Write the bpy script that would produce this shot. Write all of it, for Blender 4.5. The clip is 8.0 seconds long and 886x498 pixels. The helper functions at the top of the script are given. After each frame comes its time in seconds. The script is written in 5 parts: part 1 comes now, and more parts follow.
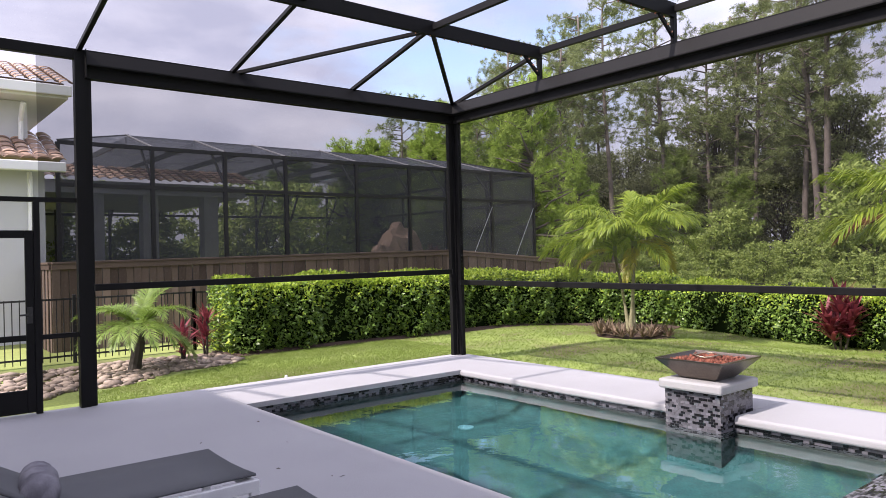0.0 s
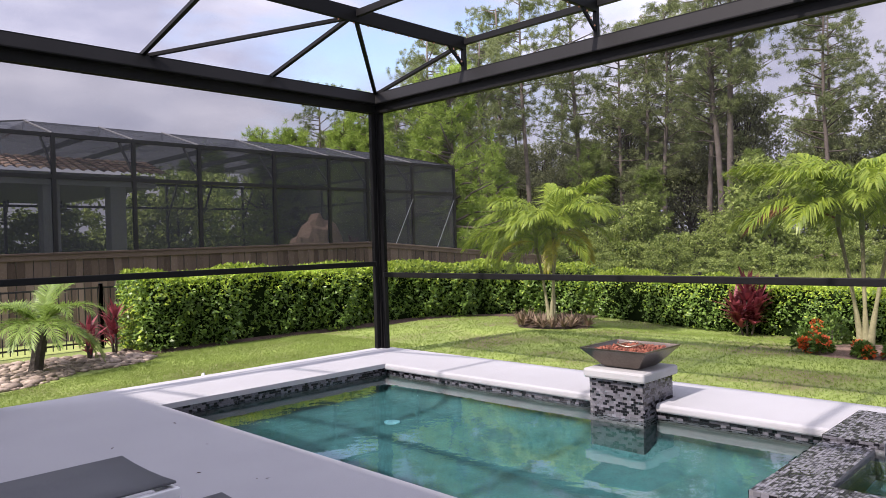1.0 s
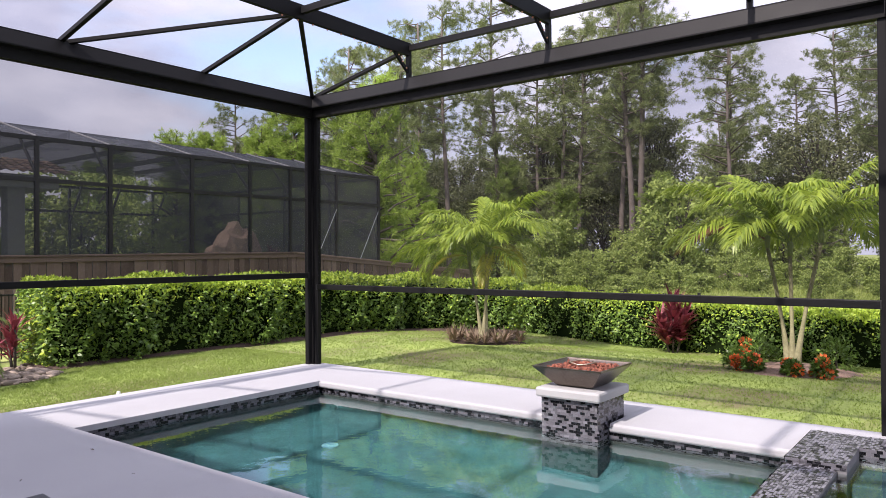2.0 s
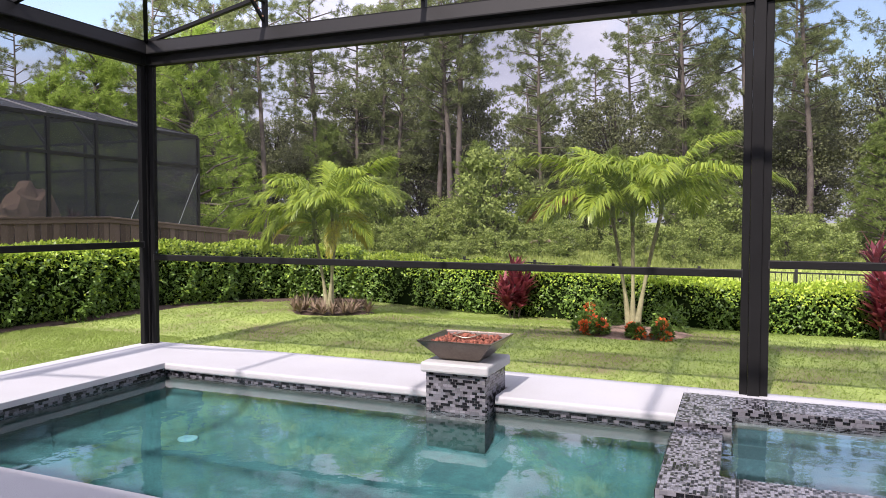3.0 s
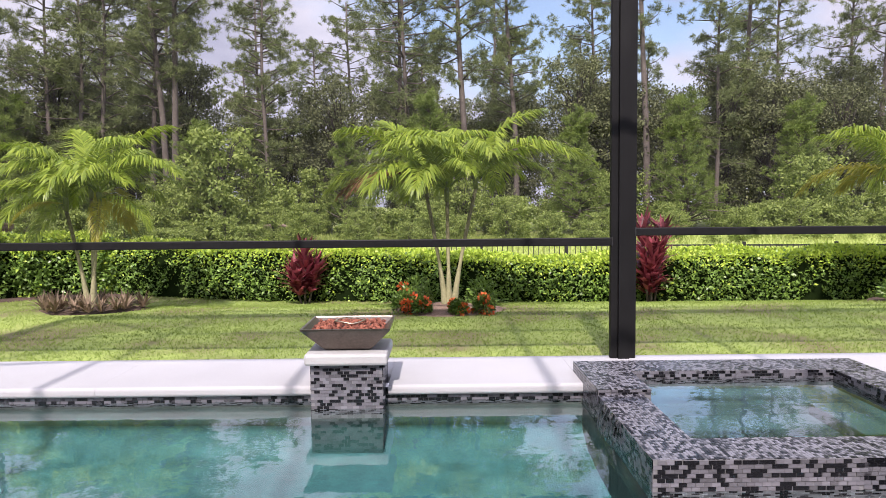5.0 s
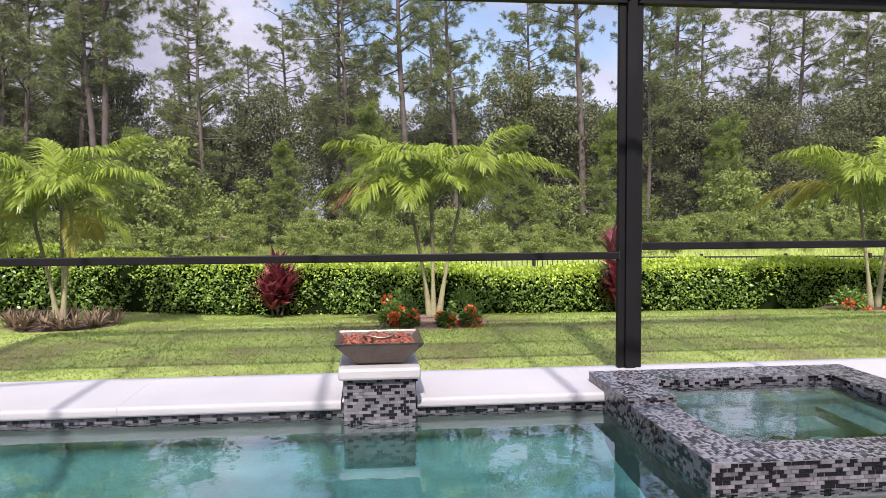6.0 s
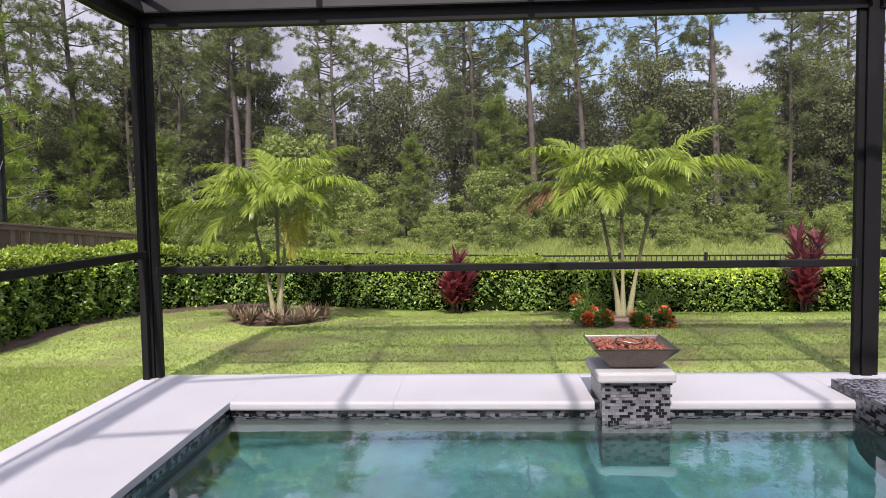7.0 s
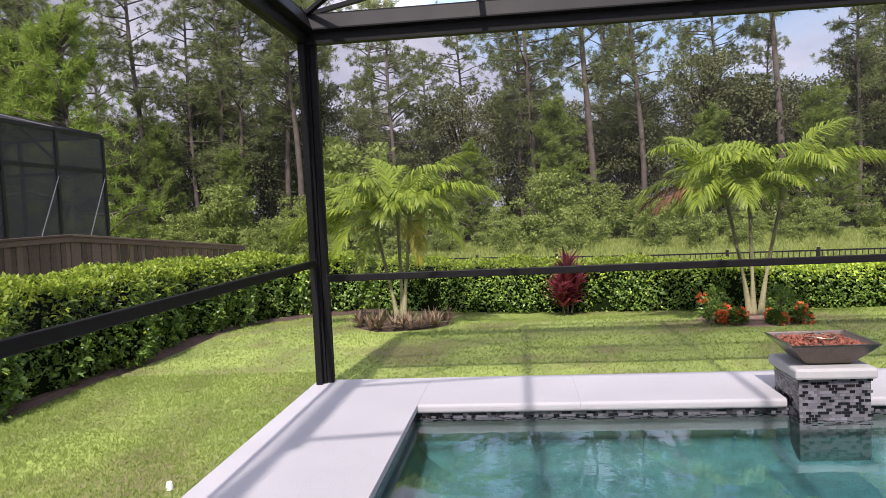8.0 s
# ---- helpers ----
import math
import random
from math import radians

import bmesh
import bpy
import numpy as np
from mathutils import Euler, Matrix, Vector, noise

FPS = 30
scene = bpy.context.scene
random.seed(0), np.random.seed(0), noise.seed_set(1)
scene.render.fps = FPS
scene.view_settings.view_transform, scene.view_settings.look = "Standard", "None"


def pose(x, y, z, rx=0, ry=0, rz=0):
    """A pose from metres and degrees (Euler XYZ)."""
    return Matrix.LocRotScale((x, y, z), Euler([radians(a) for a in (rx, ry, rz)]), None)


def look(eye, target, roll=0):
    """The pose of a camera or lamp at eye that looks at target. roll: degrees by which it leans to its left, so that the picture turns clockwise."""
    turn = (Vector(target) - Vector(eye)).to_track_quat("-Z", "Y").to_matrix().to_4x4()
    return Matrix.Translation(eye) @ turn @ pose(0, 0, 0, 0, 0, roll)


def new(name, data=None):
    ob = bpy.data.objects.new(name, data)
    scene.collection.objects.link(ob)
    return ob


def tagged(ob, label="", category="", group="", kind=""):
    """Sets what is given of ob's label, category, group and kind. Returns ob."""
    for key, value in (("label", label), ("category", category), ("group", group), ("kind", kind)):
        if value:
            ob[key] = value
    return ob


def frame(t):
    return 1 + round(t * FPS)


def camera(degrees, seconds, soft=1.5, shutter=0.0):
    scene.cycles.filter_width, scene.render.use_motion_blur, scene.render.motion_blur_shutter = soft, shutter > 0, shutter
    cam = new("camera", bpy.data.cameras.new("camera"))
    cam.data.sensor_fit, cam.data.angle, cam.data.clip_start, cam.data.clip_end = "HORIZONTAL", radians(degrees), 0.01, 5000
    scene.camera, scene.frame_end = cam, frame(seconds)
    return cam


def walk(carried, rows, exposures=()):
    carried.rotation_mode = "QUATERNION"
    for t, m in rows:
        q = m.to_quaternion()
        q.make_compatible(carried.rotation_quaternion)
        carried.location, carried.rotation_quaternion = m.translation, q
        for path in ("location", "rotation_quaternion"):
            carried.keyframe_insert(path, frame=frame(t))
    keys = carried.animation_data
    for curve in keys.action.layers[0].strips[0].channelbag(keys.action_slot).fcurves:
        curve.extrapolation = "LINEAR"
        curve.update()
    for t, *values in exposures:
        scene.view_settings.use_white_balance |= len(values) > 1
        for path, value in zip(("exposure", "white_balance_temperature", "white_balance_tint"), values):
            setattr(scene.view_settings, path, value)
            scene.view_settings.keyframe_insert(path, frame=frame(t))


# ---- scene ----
cam = camera(63.4, 8.0, soft=0.6)
U = 1.07  # drawing units to metres
PATH = [
    (0, (-0.04, 0.136, 1.677), (1.223, 1.687, 1.691), -1.4),
    (0.5, (-0.011, 0.311, 1.677), (1.395, 1.733, 1.656), -1.6),
    (1, (-0.018, 0.287, 1.683), (1.412, 1.686, 1.668), -1.6),
    (2.3, (0.0, 1.02, 1.681), (1.649, 2.152, 1.703), -0.4),
    (2.5, (0.002, 1.14, 1.695), (1.694, 2.206, 1.71), -0.6),
    (3, (0.017, 1.661, 1.722), (1.863, 2.425, 1.642), 0.1),
    (3.5, (0.069, 2.096, 1.787), (2.002, 2.599, 1.679), 0.1),
    (4, (0.088, 2.526, 1.783), (2.079, 2.709, 1.708), -0.6),
    (4.5, (0.166, 2.942, 1.715), (2.164, 3.021, 1.707), -0.9),
    (4.7, (0.274, 3.19, 1.579), (2.269, 3.244, 1.455), -0.5),
    (5.8, (0.49, 3.915, 1.634), (2.479, 3.707, 1.624), -0.7),
    (6, (0.317, 4.283, 1.637), (2.304, 4.074, 1.543), -0.3),
    (6.5, (0.109, 4.988, 1.745), (2.105, 5.018, 1.627), -0.8),
    (7, (-0.079, 5.612, 1.871), (1.915, 5.71, 1.75), -0.9),
    (7.5, (-0.084, 6.386, 1.893), (1.902, 6.597, 1.777), -1.8),
    (8, (-0.282, 6.937, 1.904), (1.703, 7.157, 1.799), -2.7),
]
walk(cam, [(t, look(eye, target, roll)) for t, eye, target, roll in PATH],
     [(0, 1.13), (1, 1.11), (3, 1.24), (4.5, 1.22), (6, 1.2), (7, 1.05), (8, 0.99)])

# ---- world, sun, exposure ----
scene.view_settings.use_white_balance = True
scene.view_settings.white_balance_temperature, scene.view_settings.white_balance_tint = 6600, 21
SUN = Vector((-1.0, 0.09, 1.15)).normalized()
world = bpy.data.worlds.new("sky")
scene.world = world
world.use_nodes = True
wn = world.node_tree
wn.nodes.clear()
w_out, w_bg = wn.nodes.new("ShaderNodeOutputWorld"), wn.nodes.new("ShaderNodeBackground")
w_sky = wn.nodes.new("ShaderNodeTexSky")
w_sky.sky_type, w_sky.sun_disc = "NISHITA", False
w_sky.sun_elevation, w_sky.sun_rotation = math.asin(SUN.z), math.atan2(SUN.x, SUN.y)
w_sky.dust_density, w_sky.air_density = 2.0, 1.0
w_co, w_map = wn.nodes.new("ShaderNodeTexCoord"), wn.nodes.new("ShaderNodeMapping")
w_map.inputs["Scale"].default_value = (1.0, 1.0, 2.6)
w_no, w_ramp, w_mix = wn.nodes.new("ShaderNodeTexNoise"), wn.nodes.new("ShaderNodeValToRGB"), wn.nodes.new("ShaderNodeMixRGB")
w_no.inputs["Scale"].default_value, w_no.inputs["Detail"].default_value, w_no.inputs["Roughness"].default_value = 2.3, 9.0, 0.55
w_ramp.color_ramp.elements[0].position, w_ramp.color_ramp.elements[1].position = 0.28, 0.46
w_cl, w_clr = wn.nodes.new("ShaderNodeTexNoise"), wn.nodes.new("ShaderNodeValToRGB")
w_cl.inputs["Scale"].default_value, w_cl.inputs["Detail"].default_value = 4.0, 6.0
w_clr.color_ramp.elements[0].color, w_clr.color_ramp.elements[1].color = (1.9, 2.05, 2.65, 1), (3.5, 3.6, 4.1, 1)
w_clr.color_ramp.elements[0].position, w_clr.color_ramp.elements[1].position = 0.35, 0.68
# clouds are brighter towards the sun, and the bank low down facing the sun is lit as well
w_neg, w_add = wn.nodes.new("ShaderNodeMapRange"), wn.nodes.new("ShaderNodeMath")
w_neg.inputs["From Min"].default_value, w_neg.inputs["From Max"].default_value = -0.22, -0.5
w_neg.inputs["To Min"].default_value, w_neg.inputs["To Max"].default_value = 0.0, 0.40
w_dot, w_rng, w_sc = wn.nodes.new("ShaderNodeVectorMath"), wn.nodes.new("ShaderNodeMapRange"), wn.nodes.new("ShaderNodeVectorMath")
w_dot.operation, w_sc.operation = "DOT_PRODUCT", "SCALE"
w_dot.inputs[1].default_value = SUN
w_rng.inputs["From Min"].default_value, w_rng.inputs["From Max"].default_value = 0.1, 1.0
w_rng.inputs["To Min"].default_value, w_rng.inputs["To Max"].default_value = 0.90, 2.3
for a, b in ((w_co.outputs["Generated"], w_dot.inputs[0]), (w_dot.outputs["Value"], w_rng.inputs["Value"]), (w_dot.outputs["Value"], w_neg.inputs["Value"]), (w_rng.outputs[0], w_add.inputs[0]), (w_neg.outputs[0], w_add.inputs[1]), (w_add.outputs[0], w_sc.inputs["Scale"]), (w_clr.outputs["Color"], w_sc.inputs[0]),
             (w_co.outputs["Generated"], w_map.inputs["Vector"]), (w_map.outputs[0], w_no.inputs["Vector"]), (w_map.outputs[0], w_cl.inputs["Vector"]),
             (w_cl.outputs["Fac"], w_clr.inputs["Fac"]), (w_ramp.outputs["Color"], w_mix.inputs["Fac"]),
             (w_sky.outputs["Color"], w_mix.inputs["Color1"]), (w_sc.outputs[0], w_mix.inputs["Color2"]),
             (w_mix.outputs["Color"], w_bg.inputs["Color"]), (w_bg.outputs[0], w_out.inputs["Surface"])):
    wn.links.new(a, b)
w_gap, w_open, w_cut = wn.nodes.new("ShaderNodeVectorMath"), wn.nodes.new("ShaderNodeMapRange"), wn.nodes.new("ShaderNodeMath")
w_gap.operation, w_cut.operation, w_cut.use_clamp = "DOT_PRODUCT", "SUBTRACT", True
w_gap.inputs[1].default_value = (0.907, -0.193, 0.375)
w_open.interpolation_type = "SMOOTHSTEP"
w_open.inputs["From Min"].default_value, w_open.inputs["From Max"].default_value = 0.925, 0.985
w_open.inputs["To Min"].default_value, w_open.inputs["To Max"].default_value = 0.0, 0.17
for a, b in ((w_co.outputs["Generated"], w_gap.inputs[0]), (w_gap.outputs["Value"], w_open.inputs["Value"]), (w_no.outputs["Fac"], w_cut.inputs[0]),
             (w_open.outputs[0], w_cut.inputs[1]), (w_cut.outputs[0], w_ramp.inputs["Fac"])):
    wn.links.new(a, b)
w_bg.inputs["Strength"].default_value = 0.160
sun = new("sun", bpy.data.lights.new("sun", "SUN"))
sun.data.energy, sun.data.angle, sun.data.color = 3.4, radians(1.15), (1.0, 0.95, 0.87)
sun.matrix_world = look(SUN * 60, (0, 0, 0))


# ---- materials ----
def nodes_of(name):
    m = bpy.data.materials.new(name)
    m.use_nodes = True
    n = m.node_tree
    return m, n, n.nodes["Principled BSDF"], n.nodes["Material Output"]


def surface(name, dark, light, rough=0.6, metal=0.0, scale=3.0, fine=60.0, bump=0.15, spread=0.5, pick="", rough_var=0.1, gloss=0.5):
    """Two colours mixed by coarse and fine noise, with fine relief; pick: vary by 'object' or 'island' as well."""
    m, n, bsdf, out = nodes_of(name)
    co = n.nodes.new("ShaderNodeTexCoord")
    a, b = n.nodes.new("ShaderNodeTexNoise"), n.nodes.new("ShaderNodeTexNoise")
    a.inputs["Scale"].default_value, a.inputs["Detail"].default_value = scale, 5
    b.inputs["Scale"].default_value, b.inputs["Detail"].default_value = fine, 3
    add = n.nodes.new("ShaderNodeMath")
    add.operation = "MULTIPLY_ADD"
    add.inputs[1].default_value = 0.45
    n.links.new(co.outputs["Object"], a.inputs["Vector"])
    n.links.new(co.outputs["Object"], b.inputs["Vector"])
    n.links.new(b.outputs["Fac"], add.inputs[0])
    half = n.nodes.new("ShaderNodeMath")
    half.operation = "MULTIPLY"
    half.inputs[1].default_value = 0.55
    n.links.new(a.outputs["Fac"], half.inputs[0])
    n.links.new(half.outputs[0], add.inputs[2])
    fac = add.outputs[0]
    if pick:
        src = n.nodes.new("ShaderNodeObjectInfo" if pick == "object" else "ShaderNodeNewGeometry")
        rnd = src.outputs["Random"] if pick == "object" else src.outputs["Random Per Island"]
        mix = n.nodes.new("ShaderNodeMath")
        mix.operation = "MULTIPLY_ADD"
        mix.inputs[1].default_value = 0.5
        h2 = n.nodes.new("ShaderNodeMath")
        h2.operation = "MULTIPLY"
        h2.inputs[1].default_value = 0.5
        n.links.new(fac, h2.inputs[0])
        n.links.new(rnd, mix.inputs[0])
        n.links.new(h2.outputs[0], mix.inputs[2])
        fac = mix.outputs[0]
    ramp = n.nodes.new("ShaderNodeValToRGB")
    ramp.color_ramp.elements[0].position, ramp.color_ramp.elements[1].position = 0.5 - spread / 2, 0.5 + spread / 2
    ramp.color_ramp.elements[0].color, ramp.color_ramp.elements[1].color = (*dark, 1), (*light, 1)
    n.links.new(fac, ramp.inputs["Fac"])
    n.links.new(ramp.outputs["Color"], bsdf.inputs["Base Color"])
    rr = n.nodes.new("ShaderNodeMapRange")
    rr.inputs["To Min"].default_value, rr.inputs["To Max"].default_value = max(0.02, rough - rough_var), min(1, rough + rough_var)
    n.links.new(a.outputs["Fac"], rr.inputs["Value"])
    n.links.new(rr.outputs[0], bsdf.inputs["Roughness"])
    bsdf.inputs["Metallic"].default_value = metal
    bsdf.inputs["Specular IOR Level"].default_value = gloss
    if bump:
        bm_ = n.nodes.new("ShaderNodeBump")
        bm_.inputs["Strength"].default_value, bm_.inputs["Distance"].default_value = bump, 0.02
        n.links.new(b.outputs["Fac"], bm_.inputs["Height"])
        n.links.new(bm_.outputs[0], bsdf.inputs["Normal"])
    return m


def foliage(name, dark, light, rough=0.5, glow_through=0.35, clump=1.3, by_leaf=0.6, gloss=0.5):
    """Leaf: colour by leaf and by clump, with light passing through the blade."""
    m, n, bsdf, out = nodes_of(name)
    geo, ramp = n.nodes.new("ShaderNodeNewGeometry"), n.nodes.new("ShaderNodeValToRGB")
    ramp.color_ramp.elements[0].color, ramp.color_ramp.elements[1].color = (*dark, 1), (*light, 1)
    co, no, mx = n.nodes.new("ShaderNodeTexCoord"), n.nodes.new("ShaderNodeTexNoise"), n.nodes.new("ShaderNodeMath")
    no.inputs["Scale"].default_value, no.inputs["Detail"].default_value = clump, 3.0
    mx.operation = "MULTIPLY_ADD"
    mx.inputs[1].default_value = by_leaf
    sh = n.nodes.new("ShaderNodeMath")
    sh.operation = "MULTIPLY"
    sh.inputs[1].default_value = 1.0 - by_leaf
    bsdf.inputs["Specular IOR Level"].default_value = gloss
    n.links.new(co.outputs["Object"], no.inputs["Vector"])
    n.links.new(no.outputs["Fac"], sh.inputs[0])
    n.links.new(geo.outputs["Random Per Island"], mx.inputs[0])
    n.links.new(sh.outputs[0], mx.inputs[2])
    n.links.new(mx.outputs[0], ramp.inputs["Fac"])
    n.links.new(ramp.outputs["Color"], bsdf.inputs["Base Color"])
    bsdf.inputs["Roughness"].default_value = rough
    tr, mix = n.nodes.new("ShaderNodeBsdfTranslucent"), n.nodes.new("ShaderNodeMixShader")
    mix.inputs["Fac"].default_value = glow_through
    n.links.new(ramp.outputs["Color"], tr.inputs["Color"])
    n.links.new(bsdf.outputs[0], mix.inputs[1])
    n.links.new(tr.outputs[0], mix.inputs[2])
    n.links.new(mix.outputs[0], out.inputs["Surface"])
    return m


def mesh_screen(name, cover, tone):
    """Woven screen: thread covers a share of the cloth, the rest is open."""
    m, n, bsdf, out = nodes_of(name)
    bsdf.inputs["Base Color"].default_value, bsdf.inputs["Roughness"].default_value = (*tone, 1), 0.8
    bsdf.inputs["Specular IOR Level"].default_value = 0.12
    clear, mix = n.nodes.new("ShaderNodeBsdfTransparent"), n.nodes.new("ShaderNodeMixShader")
    co, no, mr = n.nodes.new("ShaderNodeTexCoord"), n.nodes.new("ShaderNodeTexNoise"), n.nodes.new("ShaderNodeMapRange")
    no.inputs["Scale"].default_value = 0.9
    mr.inputs["To Min"].default_value, mr.inputs["To Max"].default_value = cover * 0.85, cover * 1.15
    n.links.new(co.outputs["Object"], no.inputs["Vector"])
    n.links.new(no.outputs["Fac"], mr.inputs["Value"])
    n.links.new(mr.outputs[0], mix.inputs["Fac"])
    n.links.new(clear.outputs[0], mix.inputs[1])
    n.links.new(bsdf.outputs[0], mix.inputs[2])
    n.links.new(mix.outputs[0], out.inputs["Surface"])
    return m


def water_surface(name, tint, ripple):
    m, n, bsdf, out = nodes_of(name)
    refr, glos, mix, fr = (n.nodes.new("ShaderNodeBsdfRefraction"), n.nodes.new("ShaderNodeBsdfGlossy"), n.nodes.new("ShaderNodeMixShader"), n.nodes.new("ShaderNodeFresnel"))
    refr.inputs["Color"].default_value, refr.inputs["IOR"].default_value, refr.inputs["Roughness"].default_value = (*tint, 1), 1.33, 0.0
    glos.inputs["Roughness"].default_value, fr.inputs["IOR"].default_value = 0.0, 1.68
    co, a, b, bmp, add = (n.nodes.new("ShaderNodeTexCoord"), n.nodes.new("ShaderNodeTexNoise"), n.nodes.new("ShaderNodeTexNoise"), n.nodes.new("ShaderNodeBump"), n.nodes.new("ShaderNodeMath"))
    a.inputs["Scale"].default_value, b.inputs["Scale"].default_value, a.inputs["Detail"].default_value = 2.2, 9.0, 2
    add.operation = "MULTIPLY_ADD"
    add.inputs[1].default_value = 0.22
    bmp.inputs["Strength"].default_value, bmp.inputs["Distance"].default_value = ripple, 0.05
    for p, q in ((co.outputs["Object"], a.inputs["Vector"]), (co.outputs["Object"], b.inputs["Vector"]), (b.outputs["Fac"], add.inputs[0]), (a.outputs["Fac"], add.inputs[2]),
                 (add.outputs[0], bmp.inputs["Height"]), (bmp.outputs[0], refr.inputs["Normal"]), (bmp.outputs[0], glos.inputs["Normal"]), (bmp.outputs[0], fr.inputs["Normal"]),
                 (fr.outputs[0], mix.inputs["Fac"]), (refr.outputs[0], mix.inputs[1]), (glos.outputs[0], mix.inputs[2]), (mix.outputs[0], out.inputs["Surface"])):
        n.links.new(p, q)
    return m


M_DECK = surface("cool_deck", (0.298, 0.298, 0.315), (0.368, 0.368, 0.384), 0.75, scale=1.2, fine=150, bump=0.25)
M_ALU = surface("bronze_aluminium", (0.006, 0.006, 0.0064), (0.011, 0.0108, 0.0112), 0.5, scale=2, fine=200, bump=0.03, gloss=0.14)
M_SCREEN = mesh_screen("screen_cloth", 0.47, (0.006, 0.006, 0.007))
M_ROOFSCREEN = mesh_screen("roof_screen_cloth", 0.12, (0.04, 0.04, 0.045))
# the pale bluish tones paint sky haze onto the far cloth
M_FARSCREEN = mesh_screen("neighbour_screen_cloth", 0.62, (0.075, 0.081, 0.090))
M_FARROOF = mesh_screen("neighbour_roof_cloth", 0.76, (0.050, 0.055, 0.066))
M_GROUT = surface("grout", (0.11, 0.11, 0.12), (0.17, 0.17, 0.18), 0.85, fine=90)
M_TILE_A = surface("mosaic_black", (0.006, 0.006, 0.008), (0.015, 0.015, 0.018), 0.12, fine=40, bump=0.05)
M_TILE_B = surface("mosaic_grey", (0.08, 0.078, 0.088), (0.135, 0.13, 0.15), 0.25, fine=60, bump=0.1, pick="object")
M_TILE_C = surface("mosaic_pale", (0.12, 0.118, 0.135), (0.175, 0.17, 0.195), 0.25, fine=60, bump=0.1, pick="object")
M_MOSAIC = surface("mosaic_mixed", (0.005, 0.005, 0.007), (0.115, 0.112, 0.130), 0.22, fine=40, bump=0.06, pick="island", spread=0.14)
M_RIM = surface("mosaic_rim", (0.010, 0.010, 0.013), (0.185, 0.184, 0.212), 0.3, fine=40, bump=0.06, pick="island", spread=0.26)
M_PLASTER = surface("pebble_plaster", (0.009, 0.060, 0.066), (0.036, 0.140, 0.148), 0.8, scale=5.0, fine=55, bump=0.3, spread=0.36)
M_PLASTERGREY = surface("pebble_plaster_grey", (0.030, 0.036, 0.034), (0.125, 0.13, 0.122), 0.8, scale=2, fine=60, bump=0.3, spread=0.4)
# the water's teal is painted into the plaster colour, stronger with depth
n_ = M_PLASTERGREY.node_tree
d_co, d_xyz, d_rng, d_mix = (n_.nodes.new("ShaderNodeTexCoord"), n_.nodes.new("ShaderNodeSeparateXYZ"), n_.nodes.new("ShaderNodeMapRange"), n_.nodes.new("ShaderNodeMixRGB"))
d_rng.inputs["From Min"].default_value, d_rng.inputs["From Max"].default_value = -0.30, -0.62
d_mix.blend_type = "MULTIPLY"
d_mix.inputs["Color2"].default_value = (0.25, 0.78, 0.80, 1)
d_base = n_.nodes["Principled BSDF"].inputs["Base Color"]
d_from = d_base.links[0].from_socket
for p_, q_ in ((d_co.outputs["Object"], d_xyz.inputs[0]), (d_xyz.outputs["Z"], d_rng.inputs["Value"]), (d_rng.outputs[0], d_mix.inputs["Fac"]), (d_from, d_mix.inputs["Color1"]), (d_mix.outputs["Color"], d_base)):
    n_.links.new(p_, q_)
M_SPA = surface("spa_plaster", (0.018, 0.045, 0.056), (0.055, 0.115, 0.138), 0.8, scale=2, fine=45, bump=0.3)
M_WATER = water_surface("pool_water", (0.84, 0.97, 0.98), 0.055)
M_SPAWATER = water_surface("spa_water", (0.88, 0.97, 0.98), 0.06)
M_CAP = surface("cast_cap", (0.31, 0.31, 0.318), (0.39, 0.39, 0.392), 0.7, scale=5, fine=120, bump=0.15)
M_BOWL = surface("bowl_steel", (0.10, 0.080, 0.068), (0.20, 0.162, 0.140), 0.32, metal=0.85, scale=6, fine=40, bump=0.1)
M_LAVA = surface("lava_rock", (0.10, 0.028, 0.018), (0.30, 0.10, 0.06), 0.9, scale=30, fine=120, bump=0.6, pick="island")
M_RING = surface("burner_steel", (0.35, 0.30, 0.22), (0.5, 0.45, 0.34), 0.35, metal=0.9)
M_LAWN = surface("lawn_soil", (0.10, 0.135, 0.032), (0.26, 0.335, 0.072), 0.95, scale=0.7, fine=26, bump=0.5, spread=0.3)
# worn brownish patches in the lawn
n_ = M_LAWN.node_tree
l_co, l_no, l_rng, l_mix = (n_.nodes.new("ShaderNodeTexCoord"), n_.nodes.new("ShaderNodeTexNoise"), n_.nodes.new("ShaderNodeMapRange"), n_.nodes.new("ShaderNodeMixRGB"))
l_no.inputs["Scale"].default_value, l_no.inputs["Detail"].default_value = 0.75, 6.0
l_rng.inputs["From Min"].default_value, l_rng.inputs["From Max"].default_value = 0.46, 0.64
l_rng.inputs["To Max"].default_value = 0.85
l_mix.inputs["Color2"].default_value = (0.115, 0.092, 0.045, 1)
l_base = n_.nodes["Principled BSDF"].inputs["Base Color"]
l_from = l_base.links[0].from_socket
for p_, q_ in ((l_co.outputs["Object"], l_no.inputs["Vector"]), (l_no.outputs["Fac"], l_rng.inputs["Value"]), (l_rng.outputs[0], l_mix.inputs["Fac"]), (l_from, l_mix.inputs["Color1"]), (l_mix.outputs["Color"], l_base)):
    n_.links.new(p_, q_)
M_GRASS = foliage("lawn_blade", (0.135, 0.185, 0.042), (0.31, 0.42, 0.085), 0.6, 0.35, 0.9, 0.45)
M_MEADOW = surface("meadow_ground", (0.15, 0.20, 0.045), (0.32, 0.36, 0.11), 0.95, scale=0.3, fine=9, bump=0.5)
M_TALL = foliage("tall_grass", (0.16, 0.24, 0.04), (0.50, 0.56, 0.17), 0.7, 0.35)
